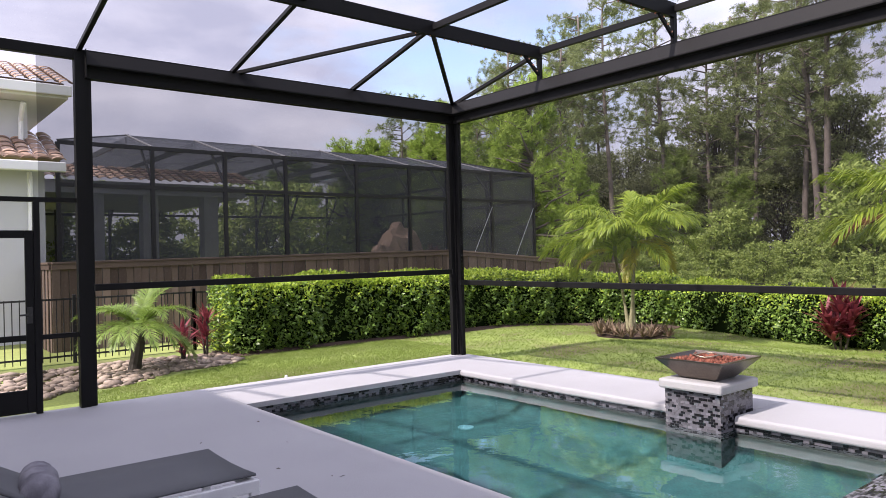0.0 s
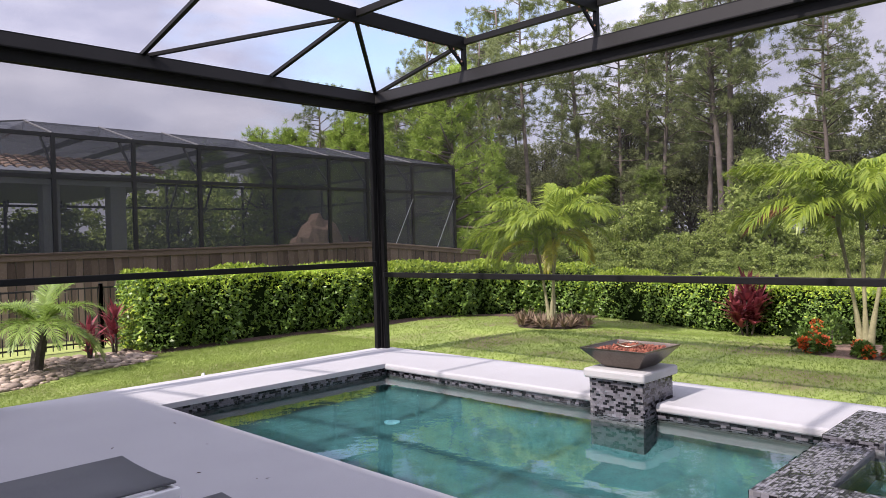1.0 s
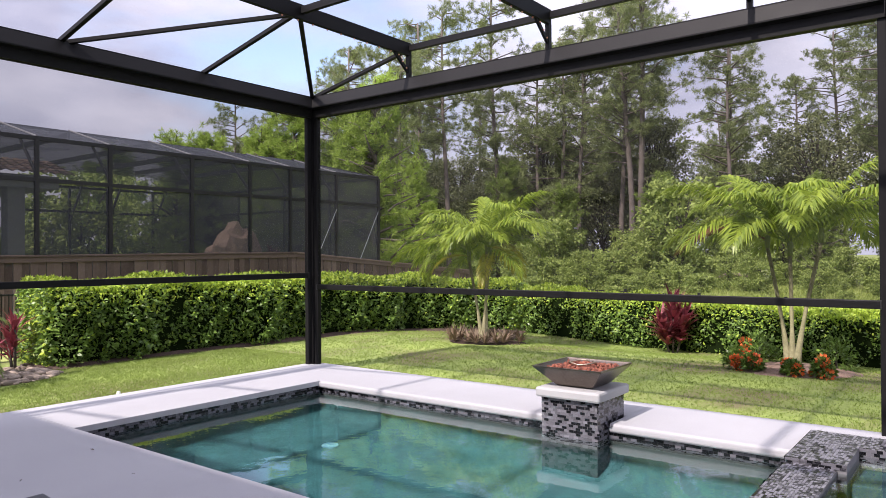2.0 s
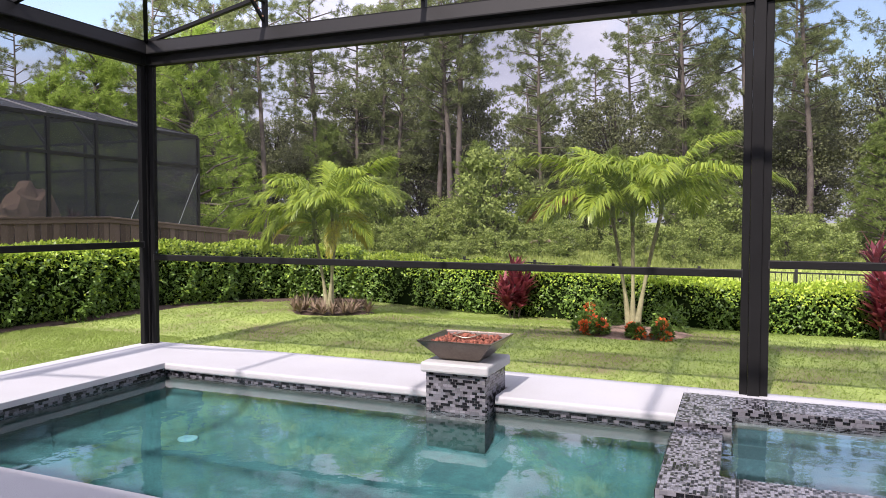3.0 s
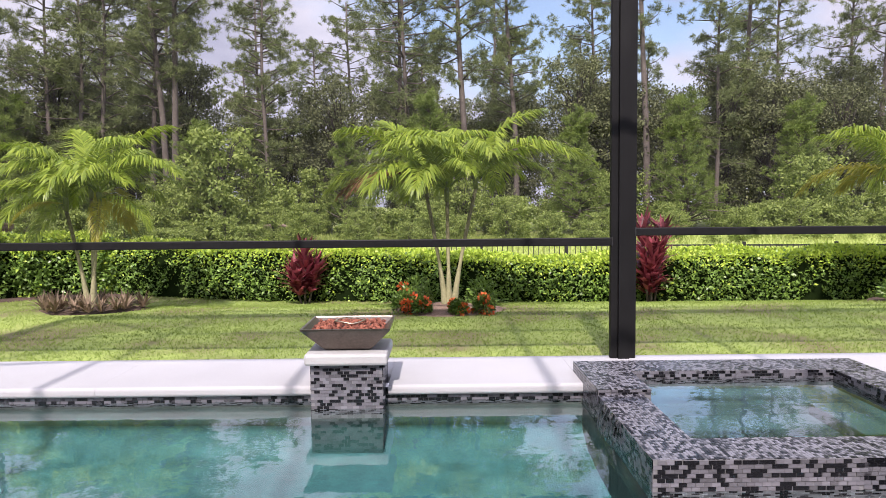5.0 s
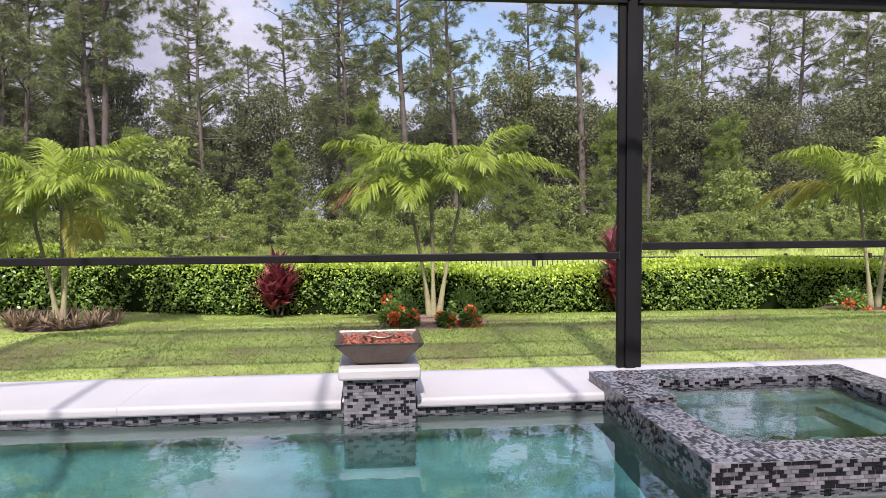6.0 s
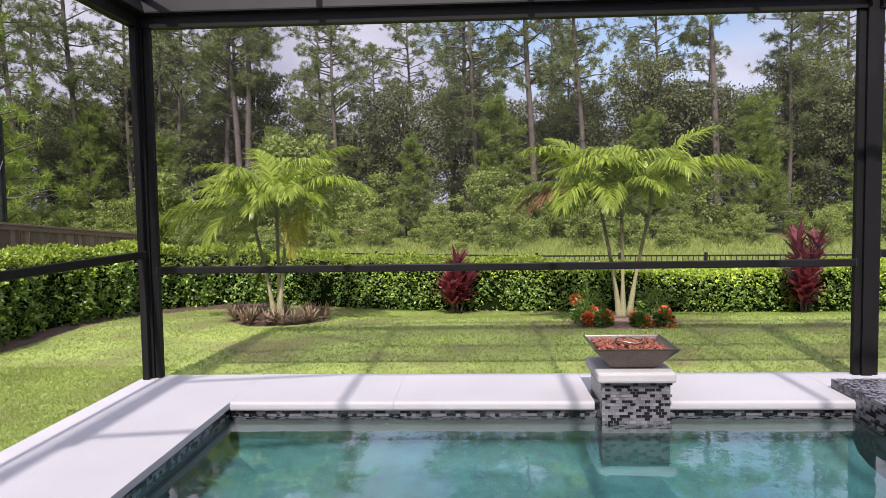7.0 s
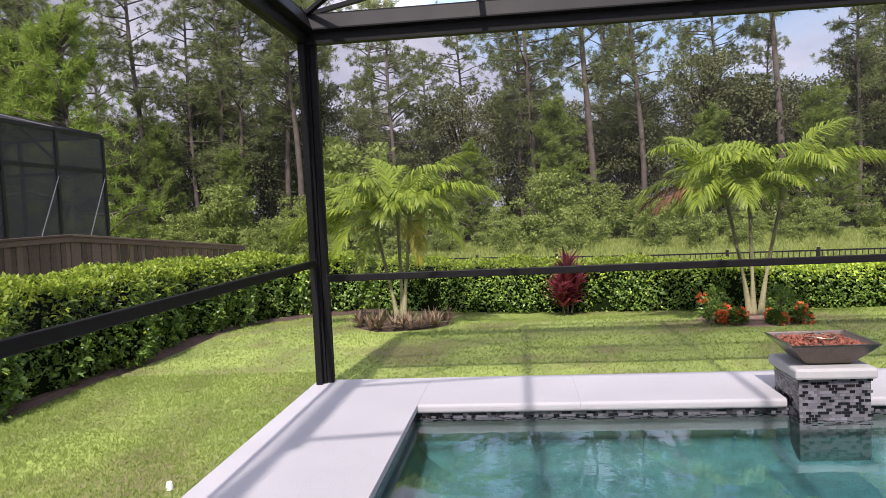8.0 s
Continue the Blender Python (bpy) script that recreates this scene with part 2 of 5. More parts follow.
M_MULCH = surface("mulch", (0.025, 0.015, 0.010), (0.10, 0.06, 0.045), 0.95, scale=9, fine=60, bump=0.8)
M_CHIPS = surface("bark_chips", (0.09, 0.055, 0.04), (0.30, 0.20, 0.155), 0.95, scale=12, fine=45, bump=0.9)
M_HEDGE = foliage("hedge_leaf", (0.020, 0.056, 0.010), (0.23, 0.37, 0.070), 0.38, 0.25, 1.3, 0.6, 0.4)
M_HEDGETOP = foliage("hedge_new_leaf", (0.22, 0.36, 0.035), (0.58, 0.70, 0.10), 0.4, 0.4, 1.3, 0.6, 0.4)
# near-black filler: paints the shade seen in gaps between hedge leaves
M_HEDGESHADE = surface("hedge_core", (0.004, 0.008, 0.003), (0.012, 0.02, 0.006), 0.95, gloss=0.0)
M_FROND = foliage("palm_frond", (0.065, 0.165, 0.016), (0.62, 0.74, 0.10), 0.34, 0.38, 2.2, 0.5, 0.4)
M_FROND_Y = foliage("palm_frond_yellow", (0.375, 0.400, 0.037), (0.600, 0.525, 0.075), 0.4, 0.4)
M_FROND_B = foliage("palm_frond_dead", (0.25, 0.11, 0.05), (0.38, 0.20, 0.10), 0.7, 0.3)
M_PHOENIX = foliage("date_palm_frond", (0.09, 0.17, 0.03), (0.32, 0.44, 0.09), 0.45, 0.35)
M_TRUNK = surface("palm_trunk", (0.15, 0.145, 0.075), (0.33, 0.31, 0.18), 0.85, scale=4, fine=30, bump=0.5)
M_TRUNKGREEN = surface("palm_shaft", (0.14, 0.20, 0.05), (0.24, 0.30, 0.10), 0.5, scale=5)
M_BARK = surface("pine_bark", (0.07, 0.058, 0.05), (0.20, 0.165, 0.145), 0.95, scale=2, fine=18, bump=0.8)
M_BARKDARK = surface("oak_bark", (0.035, 0.03, 0.025), (0.10, 0.085, 0.07), 0.95, scale=2, fine=18, bump=0.8)
M_NEEDLE = foliage("pine_needle", (0.034, 0.064, 0.026), (0.37, 0.42, 0.17), 0.65, 0.3, 0.6, 0.45, 0.25)
M_NEEDLEY = foliage("young_pine_needle", (0.10, 0.20, 0.03), (0.49, 0.62, 0.12), 0.6, 0.36, 0.9, 0.4, 0.25)
M_OAK = foliage("oak_leaf", (0.013, 0.023, 0.010), (0.33, 0.36, 0.175), 0.65, 0.28, 0.5, 0.35, 0.2)
M_NEEDLEPALE = foliage("pale_pine_needle", (0.07, 0.13, 0.028), (0.36, 0.45, 0.11), 0.6, 0.3, 0.8, 0.4, 0.25)
M_OAKPALE = foliage("pale_oak_leaf", (0.03, 0.05, 0.02), (0.39, 0.42, 0.20), 0.65, 0.3, 0.5, 0.35, 0.2)
M_SCRUB = foliage("scrub_leaf", (0.050, 0.11, 0.022), (0.57, 0.67, 0.20), 0.6, 0.38, 0.9, 0.4, 0.25)
M_TI = foliage("cordyline_leaf", (0.032, 0.005, 0.010), (0.46, 0.10, 0.13), 0.45, 0.3, 3.0, 0.6, 0.3)
M_BROM = foliage("bromeliad_leaf", (0.085, 0.070, 0.040), (0.30, 0.21, 0.15), 0.55, 0.2, 1.3, 0.6, 0.25)
M_FLOWER = foliage("ixora_flower", (0.62, 0.07, 0.025), (0.88, 0.26, 0.07), 0.6, 0.3)
M_WOOD = surface("weathered_board", (0.10, 0.068, 0.053), (0.235, 0.170, 0.137), 0.85, scale=3, fine=35, bump=0.4, pick="object")
M_IRON = surface("black_fence_metal", (0.012, 0.012, 0.013), (0.022, 0.022, 0.023), 0.4, fine=120, bump=0.03)
M_STONE = surface("river_stone", (0.13, 0.10, 0.078), (0.36, 0.29, 0.23), 0.85, scale=6, fine=60, bump=0.3, pick="island")
M_BOULDER = surface("boulder", (0.56, 0.36, 0.25), (0.80, 0.60, 0.46), 0.9, scale=1.6, fine=12, bump=0.8)
M_STUCCO = surface("grey_stucco", (0.50, 0.51, 0.53), (0.58, 0.59, 0.60), 0.9, scale=1, fine=90, bump=0.3)
M_HOUSEWALL = surface("cream_stucco", (0.55, 0.53, 0.50), (0.64, 0.62, 0.58), 0.9, scale=1, fine=90, bump=0.3)
M_WHITE = surface("white_painted_metal", (0.72, 0.73, 0.73), (0.8, 0.8, 0.8), 0.45, fine=90, bump=0.03)
M_ROOFTILE = surface("clay_roof_tile", (0.24, 0.15, 0.11), (0.50, 0.36, 0.28), 0.85, scale=5, fine=30, bump=0.3, pick="object")
M_LOUNGE = surface("lounger_frame", (0.62, 0.63, 0.65), (0.7, 0.71, 0.72), 0.4, fine=90, bump=0.03)
M_PALEALU = surface("mill_aluminium", (0.12, 0.12, 0.125), (0.17, 0.17, 0.175), 0.5, fine=90, bump=0.03)
M_SLING = surface("grey_sling", (0.075, 0.08, 0.09), (0.115, 0.12, 0.13), 0.8, scale=3, fine=260, bump=0.4)
M_TOWEL = surface("grey_towel", (0.10, 0.095, 0.12), (0.28, 0.27, 0.31), 0.95, scale=9, fine=180, bump=0.5, spread=0.2)
M_BULB = surface("coloured_bulb", (0.5, 0.05, 0.04), (0.7, 0.5, 0.3), 0.3)
M_DRAIN = surface("pale_blue_plastic", (0.14, 0.34, 0.40), (0.20, 0.42, 0.48), 0.5)
M_DEADWOOD = surface("dead_wood", (0.20, 0.15, 0.11), (0.33, 0.26, 0.20), 0.9, scale=4, fine=30, bump=0.5)


# ---- building helpers ----
def thing(name, at, label="", category="", group="", kind=""):
    ob = new(name)
    ob.location = Vector(at) * U
    return tagged(ob, label, category, group, kind)


def finish(name, bm, material, parent=None, label="", smooth=False):
    me = bpy.data.meshes.new(name)
    for v in bm.verts:
        v.co *= U
    bm.normal_update()
    bm.to_mesh(me)
    bm.free()
    for m in material if isinstance(material, (list, tuple)) else [material]:
        me.materials.append(m)
    if smooth:
        for p in me.polygons:
            p.use_smooth = True
    ob = new(name, me)
    ob.parent = parent
    if label:
        ob["label"] = label
    return ob


def part(name, bm, material, parent, label="", smooth=False):
    return finish(name, bm, material, parent, label, smooth)


def box(bm, x0, x1, y0, y1, z0, z1, bevel=0.0):
    r = bmesh.ops.create_cube(bm, size=1.0, matrix=Matrix.Translation(((x0 + x1) / 2, (y0 + y1) / 2, (z0 + z1) / 2)) @ Matrix.Diagonal((x1 - x0, y1 - y0, z1 - z0, 1)))
    if bevel:
        bmesh.ops.bevel(bm, geom=list({e for v in r["verts"] for e in v.link_edges}), offset=bevel, segments=2, affect="EDGES", profile=0.5)
    return bm


def slab(x0, x1, y0, y1, z0, z1, bevel=0.0):
    return box(bmesh.new(), x0, x1, y0, y1, z0, z1, bevel)


def bar(p, q, w, h, bevel=0.004):
    """A straight square tube from p to q, w across and h high."""
    bm = bmesh.new()
    p, q = Vector(p), Vector(q)
    d = q - p
    side = d.cross(Vector((0, 0, 1)))
    side = side.normalized() if side.length > 1e-5 else Vector((1, 0, 0))
    up = side.cross(d).normalized()
    m = Matrix((side, d.normalized(), up)).transposed().to_4x4()
    r = bmesh.ops.create_cube(bm, size=1.0, matrix=Matrix.Translation((p + q) / 2) @ m @ Matrix.Diagonal((w, d.length, h, 1)))
    if bevel:
        bmesh.ops.bevel(bm, geom=list(bm.edges), offset=bevel, segments=1, affect="EDGES")
    return bm


def tube(bm, pts, radii, n=8):
    rings, last = [], Vector((1, 0, 0))
    for i, p in enumerate(pts):
        p = Vector(p)
        d = (Vector(pts[min(i + 1, len(pts) - 1)]) - Vector(pts[max(i - 1, 0)])).normalized()
        s = d.cross(last if abs(d.dot(last)) < 0.95 else Vector((0, 1, 0))).normalized()
        t = d.cross(s)
        rings.append([bm.verts.new(p + (s * math.cos(k * math.tau / n) + t * math.sin(k * math.tau / n)) * radii[i]) for k in range(n)])
    for a, b in zip(rings, rings[1:]):
        for k in range(n):
            bm.faces.new((a[k], a[(k + 1) % n], b[(k + 1) % n], b[k]))
    bm.faces.new(rings[-1])
    bm.faces.new(rings[0][::-1])
    return bm


def unit(a):
    return a / np.maximum(np.linalg.norm(a, axis=-1, keepdims=True), 1e-9)


def blades(P, D, N, L, W, fold=0.15):
    """Leaf quads: foot P, direction D, facing N, length L, width W."""
    D = unit(D)
    S = unit(np.cross(D, N))
    N = np.cross(S, D)
    L, W = np.broadcast_to(L, len(P))[:, None], np.broadcast_to(W, len(P))[:, None]
    mid = P + D * L * 0.45 + N * L * fold
    return np.stack([P, mid + S * W / 2, P + D * L - N * L * fold * 0.5, mid - S * W / 2], 1).reshape(-1, 3)


def quad_mesh(name, V, material, slots=None, factor=None):
    """A mesh of loose four-cornered leaves from an array of corners."""
    n = len(V) // 4
    me = bpy.data.meshes.new(name)
    me.vertices.add(n * 4)
    me.vertices.foreach_set("co", (V * (U if factor is None else factor)).astype(np.float32).ravel())
    me.loops.add(n * 4)
    me.loops.foreach_set("vertex_index", np.arange(n * 4, dtype=np.int32))
    me.polygons.add(n)
    me.polygons.foreach_set("loop_start", np.arange(0, n * 4, 4, dtype=np.int32))
    for m in material if isinstance(material, (list, tuple)) else [material]:
        me.materials.append(m)
    if slots is not None:
        me.polygons.foreach_set("material_index", slots.astype(np.int32))
    me.update(calc_edges=True)
    return me


def rand_dirs(rng, n):
    return unit(rng.normal(size=(n, 3)))


# ---- ground ----
def smooth01(t):
    t = np.clip(t, 0, 1)
    return t * t * (3 - 2 * t)


def ground_z(x, y):
    x, y = np.asarray(x, float), np.asarray(y, float)
    fall = 0.27 * smooth01((x - 10.9) / 3.0) * (1 - 0.45 * smooth01((y - 6.0) / 5.0))
    return -0.07 - fall - 0.5 * smooth01((x - 15.0) / 20.0) - 0.2 * smooth01((y - 11.5) / 4.0) * smooth01((x - 9) / 6)


def hedge_line(y):
    """x of the far hedge's near face at y."""
    return 13.25 + 0.12 * y


gx = np.unique(np.concatenate([[-600, -200, -60, -20, -8, -1.6], np.arange(-1.0, 7.2, 0.8), [7.25], np.arange(7.6, 18, 0.4), np.arange(18, 60, 3.0), [70, 90, 130, 220, 400, 900]]))
gy = np.unique(np.concatenate([[-600, -200, -80, -40, -20, -12, -8.0], np.arange(-7.6, 8.4, 0.4), [8.65], np.arange(8.8, 17, 0.4), np.arange(18, 60, 4.0), [80, 120, 220, 500]]))
bm = bmesh.new()
grid = [[bm.verts.new((x, y, float(ground_z(x, y)) + 0.012 * noise.noise((x * 0.9, y * 0.9, 0)))) for y in gy] for x in gx]
for i in range(len(gx) - 1):
    for j in range(len(gy) - 1):
        cx, cy = (gx[i] + gx[i + 1]) / 2, (gy[j] + gy[j + 1]) / 2
        if -1.6 < cx < 7.25 and -8.0 < cy < 8.65:
            continue
        f = bm.faces.new((grid[i][j], grid[i + 1][j], grid[i + 1][j + 1], grid[i][j + 1]))
        f.material_index = 1 if cx > hedge_line(cy) + 1.0 or cy > 13.2 or cy < -20 else 0
        f.smooth = True
tagged(finish("ground", bm, [M_LAWN, M_MEADOW]), "green mown lawn running into a rough meadow", "lawn", kind="structure")

# ---- deck, pool, spa ----
PX0, PX1, PY1, PY0, WATER = 3.18, 6.22, 7.51, -6.0, -0.137
deck = thing("deck", (0, 0, 0), "pale grey textured concrete pool deck", "deck", kind="structure")
part("slab", slab(-1.5, PX0, -8.0, 8.76, -0.14, 0.0, 0.004), M_DECK, deck)
part("slab", slab(PX0 + 0.0015, 7.30, PY1, 8.76, -0.06, 0.0, 0.004), M_DECK, deck)


def nosed(x0, x1, y0, y1, z0, z1, nose):
    """A slab whose edge towards the water is rounded and whose butt joints are tight."""
    bm = slab(x0, x1, y0, y1, z0, z1)
    edge = [e for e in bm.edges if all(abs(v.co.x - x0) < 1e-4 for v in e.verts) and abs(e.verts[0].co.y - e.verts[1].co.y) > 0.1]
    bmesh.ops.bevel(bm, geom=edge, offset=nose, segments=4, affect="EDGES", profile=0.5)
    return bm


for a, b, near in ((PY1 - 0.0015, 6.02, PX1), (6.0185, 4.235, PX1), (4.2335, 3.602, 6.615), (3.6005, 1.99, PX1), (1.9885, -0.48, 6.67), (-0.4815, -3.0, PX1), (-3.0015, -8.0, PX1)):
    part("slab", nosed(near, 7.30, b, a, -0.085, 0.0, 0.03), M_DECK, deck)
shell = thing("pool_shell", (0, 0, 0), "dark teal pebble plaster pool basin", "pool", kind="structure")
DEEP = -1.22
part("pool_floor", slab(PX0 - 0.2, PX1 + 0.3, PY0, PY1 + 0.2, DEEP - 0.1, DEEP), M_PLASTER, shell)
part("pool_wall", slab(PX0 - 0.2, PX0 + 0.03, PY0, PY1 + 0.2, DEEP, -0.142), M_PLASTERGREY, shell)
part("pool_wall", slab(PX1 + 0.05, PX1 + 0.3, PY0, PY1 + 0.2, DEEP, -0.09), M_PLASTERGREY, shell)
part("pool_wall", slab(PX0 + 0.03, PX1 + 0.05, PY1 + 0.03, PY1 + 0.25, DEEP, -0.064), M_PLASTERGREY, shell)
part("pool_wall", slab(PX0 + 0.03, PX1 + 0.05, PY0 - 0.2, PY0, DEEP, -0.142), M_PLASTER, shell)


def cove(along, length, start, inward, r=0.42):
    """The rounded foot where a pool wall runs into the floor."""
    bm = bmesh.new()
    start, along, inward = Vector(start), Vector(along), Vector(inward)
    arcs = [start + inward * (r - r * math.cos(a)) + Vector((0, 0, r - r * math.sin(a))) for a in [k * math.pi / 16 for k in range(9)]]
    rows = [[bm.verts.new(p + along * d) for p in arcs] for d in (0.0, length)]
    for k in range(8):
        bm.faces.new((rows[0][k], rows[1][k], rows[1][k + 1], rows[0][k + 1]))
    bmesh.ops.recalc_face_normals(bm, faces=list(bm.faces))
    return part("cove", bm, M_PLASTER, shell, "rounded plaster foot of the pool wall", True)


cove((0, 1, 0), PY1 + 0.03 - PY0, (PX1 + 0.047, PY0, DEEP + 0.002), (-1, 0, 0))
cove((1, 0, 0), PX1 - PX0 + 0.02, (PX0 + 0.03, PY1 + 0.027, DEEP + 0.003), (0, -1, 0))
cove((0, 1, 0), PY1 + 0.03 - PY0, (PX0 + 0.033, PY0, DEEP + 0.002), (1, 0, 0))
bm = bmesh.new()
bmesh.ops.create_circle(bm, cap_ends=True, segments=20, radius=0.09, matrix=Matrix.Translation((5.3, 6.35, DEEP + 0.03)))
bmesh.ops.extrude_face_region(bm, geom=list(bm.faces))
for v in list(bm.verts)[:20]:
    v.co.z -= 0.03
tagged(finish("pool_drain", bm, M_DRAIN), "round pale blue drain cover on the pool floor", "drain")

TW, TH = 0.0475, 0.0254


def tile_shape(name, material):
    bm = slab(-TW / 2 + 0.0015, TW / 2 - 0.0015, -0.004, 0.0, -TH / 2 + 0.0015, TH / 2 - 0.0015)
    for v in bm.verts:
        v.co *= U
    me = bpy.data.meshes.new(name)
    bm.to_mesh(me)
    bm.free()
    me.materials.append(material)
    return me


TILE_MESHES = [tile_shape("tile", m) for m in (M_TILE_A, M_TILE_B, M_TILE_C)]
tile_rng = random.Random(7)


def tile_parts(parent, origin, along, cols, rows):
    """Single mosaic tiles in running bond on an upright face; along: direction of the courses."""
    along = Vector(along)
    back = along.cross(Vector((0, 0, 1)))
    turn = Matrix((along, -back, Vector((0, 0, 1)))).transposed().to_4x4()
    for r in range(rows):
        for c in range(cols):
            shift = (0.5 if r % 2 else 0.0) + tile_rng.uniform(-0.06, 0.06)
            if c + 0.5 + shift > cols:
                continue
            k = tile_rng.choices((0, 1, 2), (0.41, 0.38, 0.21))[0]
            ob = new("tile", TILE_MESHES[k])
            ob.parent = parent
            ob.matrix_local = Matrix.Translation((Vector(origin) + along * TW * (c + 0.5 + shift) + Vector((0, 0, TH * (r + 0.5)))) * U) @ turn


def tile_sheet(name, parent, origin, along, up, length, height, label="", size=1.0):
    """A face of mosaic tiles, joined; each tile a shallow block of its own."""
    along, up, o = np.array(along, float), np.array(up, float), np.array(origin, float)
    out = np.cross(along, up)
    V, F = [], []
    tw, th = TW * size, height / max(1, round(height / (TH * (0.5 + size / 2))))
    for r in range(max(1, round(height / th))):
        x = -tile_rng.random() * tw
        while x < length:
            w = tw * tile_rng.uniform(0.75, 1.2)
            x0, x1 = max(0, x + 0.0015), min(length, x + w - 0.0015)
            if x1 - x0 > 0.006:
                z0, z1, k, d = r * th + 0.0015, (r + 1) * th - 0.0015, len(V), 0.004 + tile_rng.uniform(0, 0.0012)
                for dd in (0.0, d):
                    V += [o + along * a + up * b + out * dd for a, b in ((x0, z0), (x1, z0), (x1, z1), (x0, z1))]
                F += [(k + 4, k + 5, k + 6, k + 7)] + [(k + i, k + (i + 1) % 4, k + 4 + (i + 1) % 4, k + 4 + i) for i in range(4)]
            x += w
    me = bpy.data.meshes.new(name)
    me.from_pydata([tuple(v * U) for v in V], [], F)
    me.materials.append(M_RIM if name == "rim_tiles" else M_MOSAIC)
    ob = new(name, me)
    ob.parent = parent
    tagged(ob, label, kind="stuff")


# waterline bands
tile_sheet("waterline_tiles", shell, (PX1 + 0.045, PY1 + 0.02, -0.245), (0, -1, 0), (0, 0, 1), PY1 - 1.98, 0.155, "black and grey glass mosaic waterline band")
tile_sheet("waterline_tiles", shell, (PX0 + 0.03, PY1 + 0.025, -0.245), (1, 0, 0), (0, 0, 1), PX1 - PX0, 0.183, "black and grey glass mosaic waterline band")
tile_sheet("waterline_tiles", shell, (PX0 + 0.035, PY0, -0.245), (0, 1, 0), (0, 0, 1), 13.2, 0.105, "black and grey glass mosaic waterline band")

# fire bowl on its pedestal
QX0, QX1, QY0, QY1, QZ = 6.028, 6.61, 3.632, 4.203, 0.218
ped = thing("pedestal", (QX0, QY0, 0), "square mosaic-tiled pedestal with a pale cast cap at the pool edge", "pedestal")
part("core", slab(0, QX1 - QX0, 0, QY1 - QY0, -0.39, QZ), M_GROUT, ped)
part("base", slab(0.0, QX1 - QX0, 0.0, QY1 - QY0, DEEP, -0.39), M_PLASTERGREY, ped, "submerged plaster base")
part("cap", slab(-0.055, QX1 - QX0 + 0.05, -0.045, QY1 - QY0 + 0.045, QZ + 0.001, QZ + 0.095, 0.022), M_CAP, ped, "pale grey cast cap with rounded edge")
tile_sheet("side_tiles", ped, (QX1 - QX0, QY1 - QY0, -0.39), (-1, 0, 0), (0, 0, 1), QX1 - QX0, 0.61, "black and grey mosaic on the pedestal's sides")
tile_sheet("side_tiles", ped, (0, 0, -0.39), (1, 0, 0), (0, 0, 1), QX1 - QX0, 0.61, "black and grey mosaic on the pedestal's sides")

bowl = thing("fire_bowl", ((QX0 + QX1) / 2, (QY0 + QY1) / 2, QZ + 0.096), "flared square bronze steel fire bowl filled with red lava rock", "fire bowl")
bm = bmesh.new()
levels = [(0.175, 0.0), (0.20, 0.02), (0.352, 0.185), (0.356, 0.20), (0.338, 0.20), (0.330, 0.188), (0.22, 0.08)]
rings = [[bm.verts.new((sx * a, sy * a, z)) for sx, sy in ((-1, -1), (1, -1), (1, 1), (-1, 1))] for a, z in levels]
bm.faces.new(rings[0][::-1])
bm.faces.new(rings[-1])
for a, b in zip(rings, rings[1:]):
    for k in range(4):
        bm.faces.new((a[k], a[(k + 1) % 4], b[(k + 1) % 4], b[k]))
bmesh.ops.bevel(bm, geom=[e for e in bm.edges if e.calc_length() < 0.5], offset=0.006, segments=2, affect="EDGES")
part("tray", bm, M_BOWL, bowl)
bm = bmesh.new()
lr = random.Random(3)
for i in range(420):
    x, y = lr.uniform(-0.285, 0.285), lr.uniform(-0.285, 0.285)
    m = Matrix.Translation((x, y, 0.150 + 0.03 * (1 - max(abs(x), abs(y)) / 0.28) + lr.uniform(0, 0.025))) @ Euler((lr.random() * 6, lr.random() * 6, 0)).to_matrix().to_4x4() @ Matrix.Diagonal((lr.uniform(0.6, 1.3), lr.uniform(0.6, 1.3), lr.uniform(0.5, 1), 1))
    bmesh.ops.create_icosphere(bm, subdivisions=1, radius=lr.uniform(0.013, 0.026), matrix=m)
ob = part("lava_rock", bm, M_LAVA, bowl, "heap of red-brown lava rock")
bm = bmesh.new()
tube(bm, [(0.13 * math.cos(a * math.tau / 20), 0.13 * math.sin(a * math.tau / 20), 0.215 + 0.008 * math.sin(a)) for a in range(20)], [0.007] * 20, 6)
part("burner_ring", bm, M_RING, bowl, "thin round steel burner ring", True)

# spa
SX0, SX1, SY0, SY1, RIM, WEIR, SPAWATER = 4.30, 6.66, -0.47, 1.985, 0.085, 0.045, 0.022
spa = thing("spa", (SX0, SY0, 0), "raised square spa with black and grey mosaic walls", "spa")
lx, ly = SX1 - SX0, SY1 - SY0
for x0, x1, y0, y1, top in ((0, 0.36, 0, ly, WEIR), (lx - 0.40, lx, 0, ly, RIM), (0.36, lx - 0.40, 0, 0.36, RIM), (0.36, 1.38, ly - 0.34, ly, WEIR), (1.38, lx - 0.40, ly - 0.40, ly, RIM)):
    part("wall", slab(x0, x1, y0, y1, -0.30, top), M_GROUT, spa)
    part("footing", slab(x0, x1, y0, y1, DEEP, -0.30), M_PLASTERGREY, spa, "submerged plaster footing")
part("spa_floor", slab(0.36, lx - 0.40, 0.36, ly - 0.34, -1.0, -0.9), M_SPA, spa)
part("spa_bench", slab(lx - 0.85, lx - 0.40, 0.36, ly - 0.40, -0.9, -0.42, 0.02), M_SPA, spa)
part("spa_bench", slab(0.36, lx - 0.85, 0.36, 0.8, -0.9, -0.42, 0.02), M_SPA, spa)
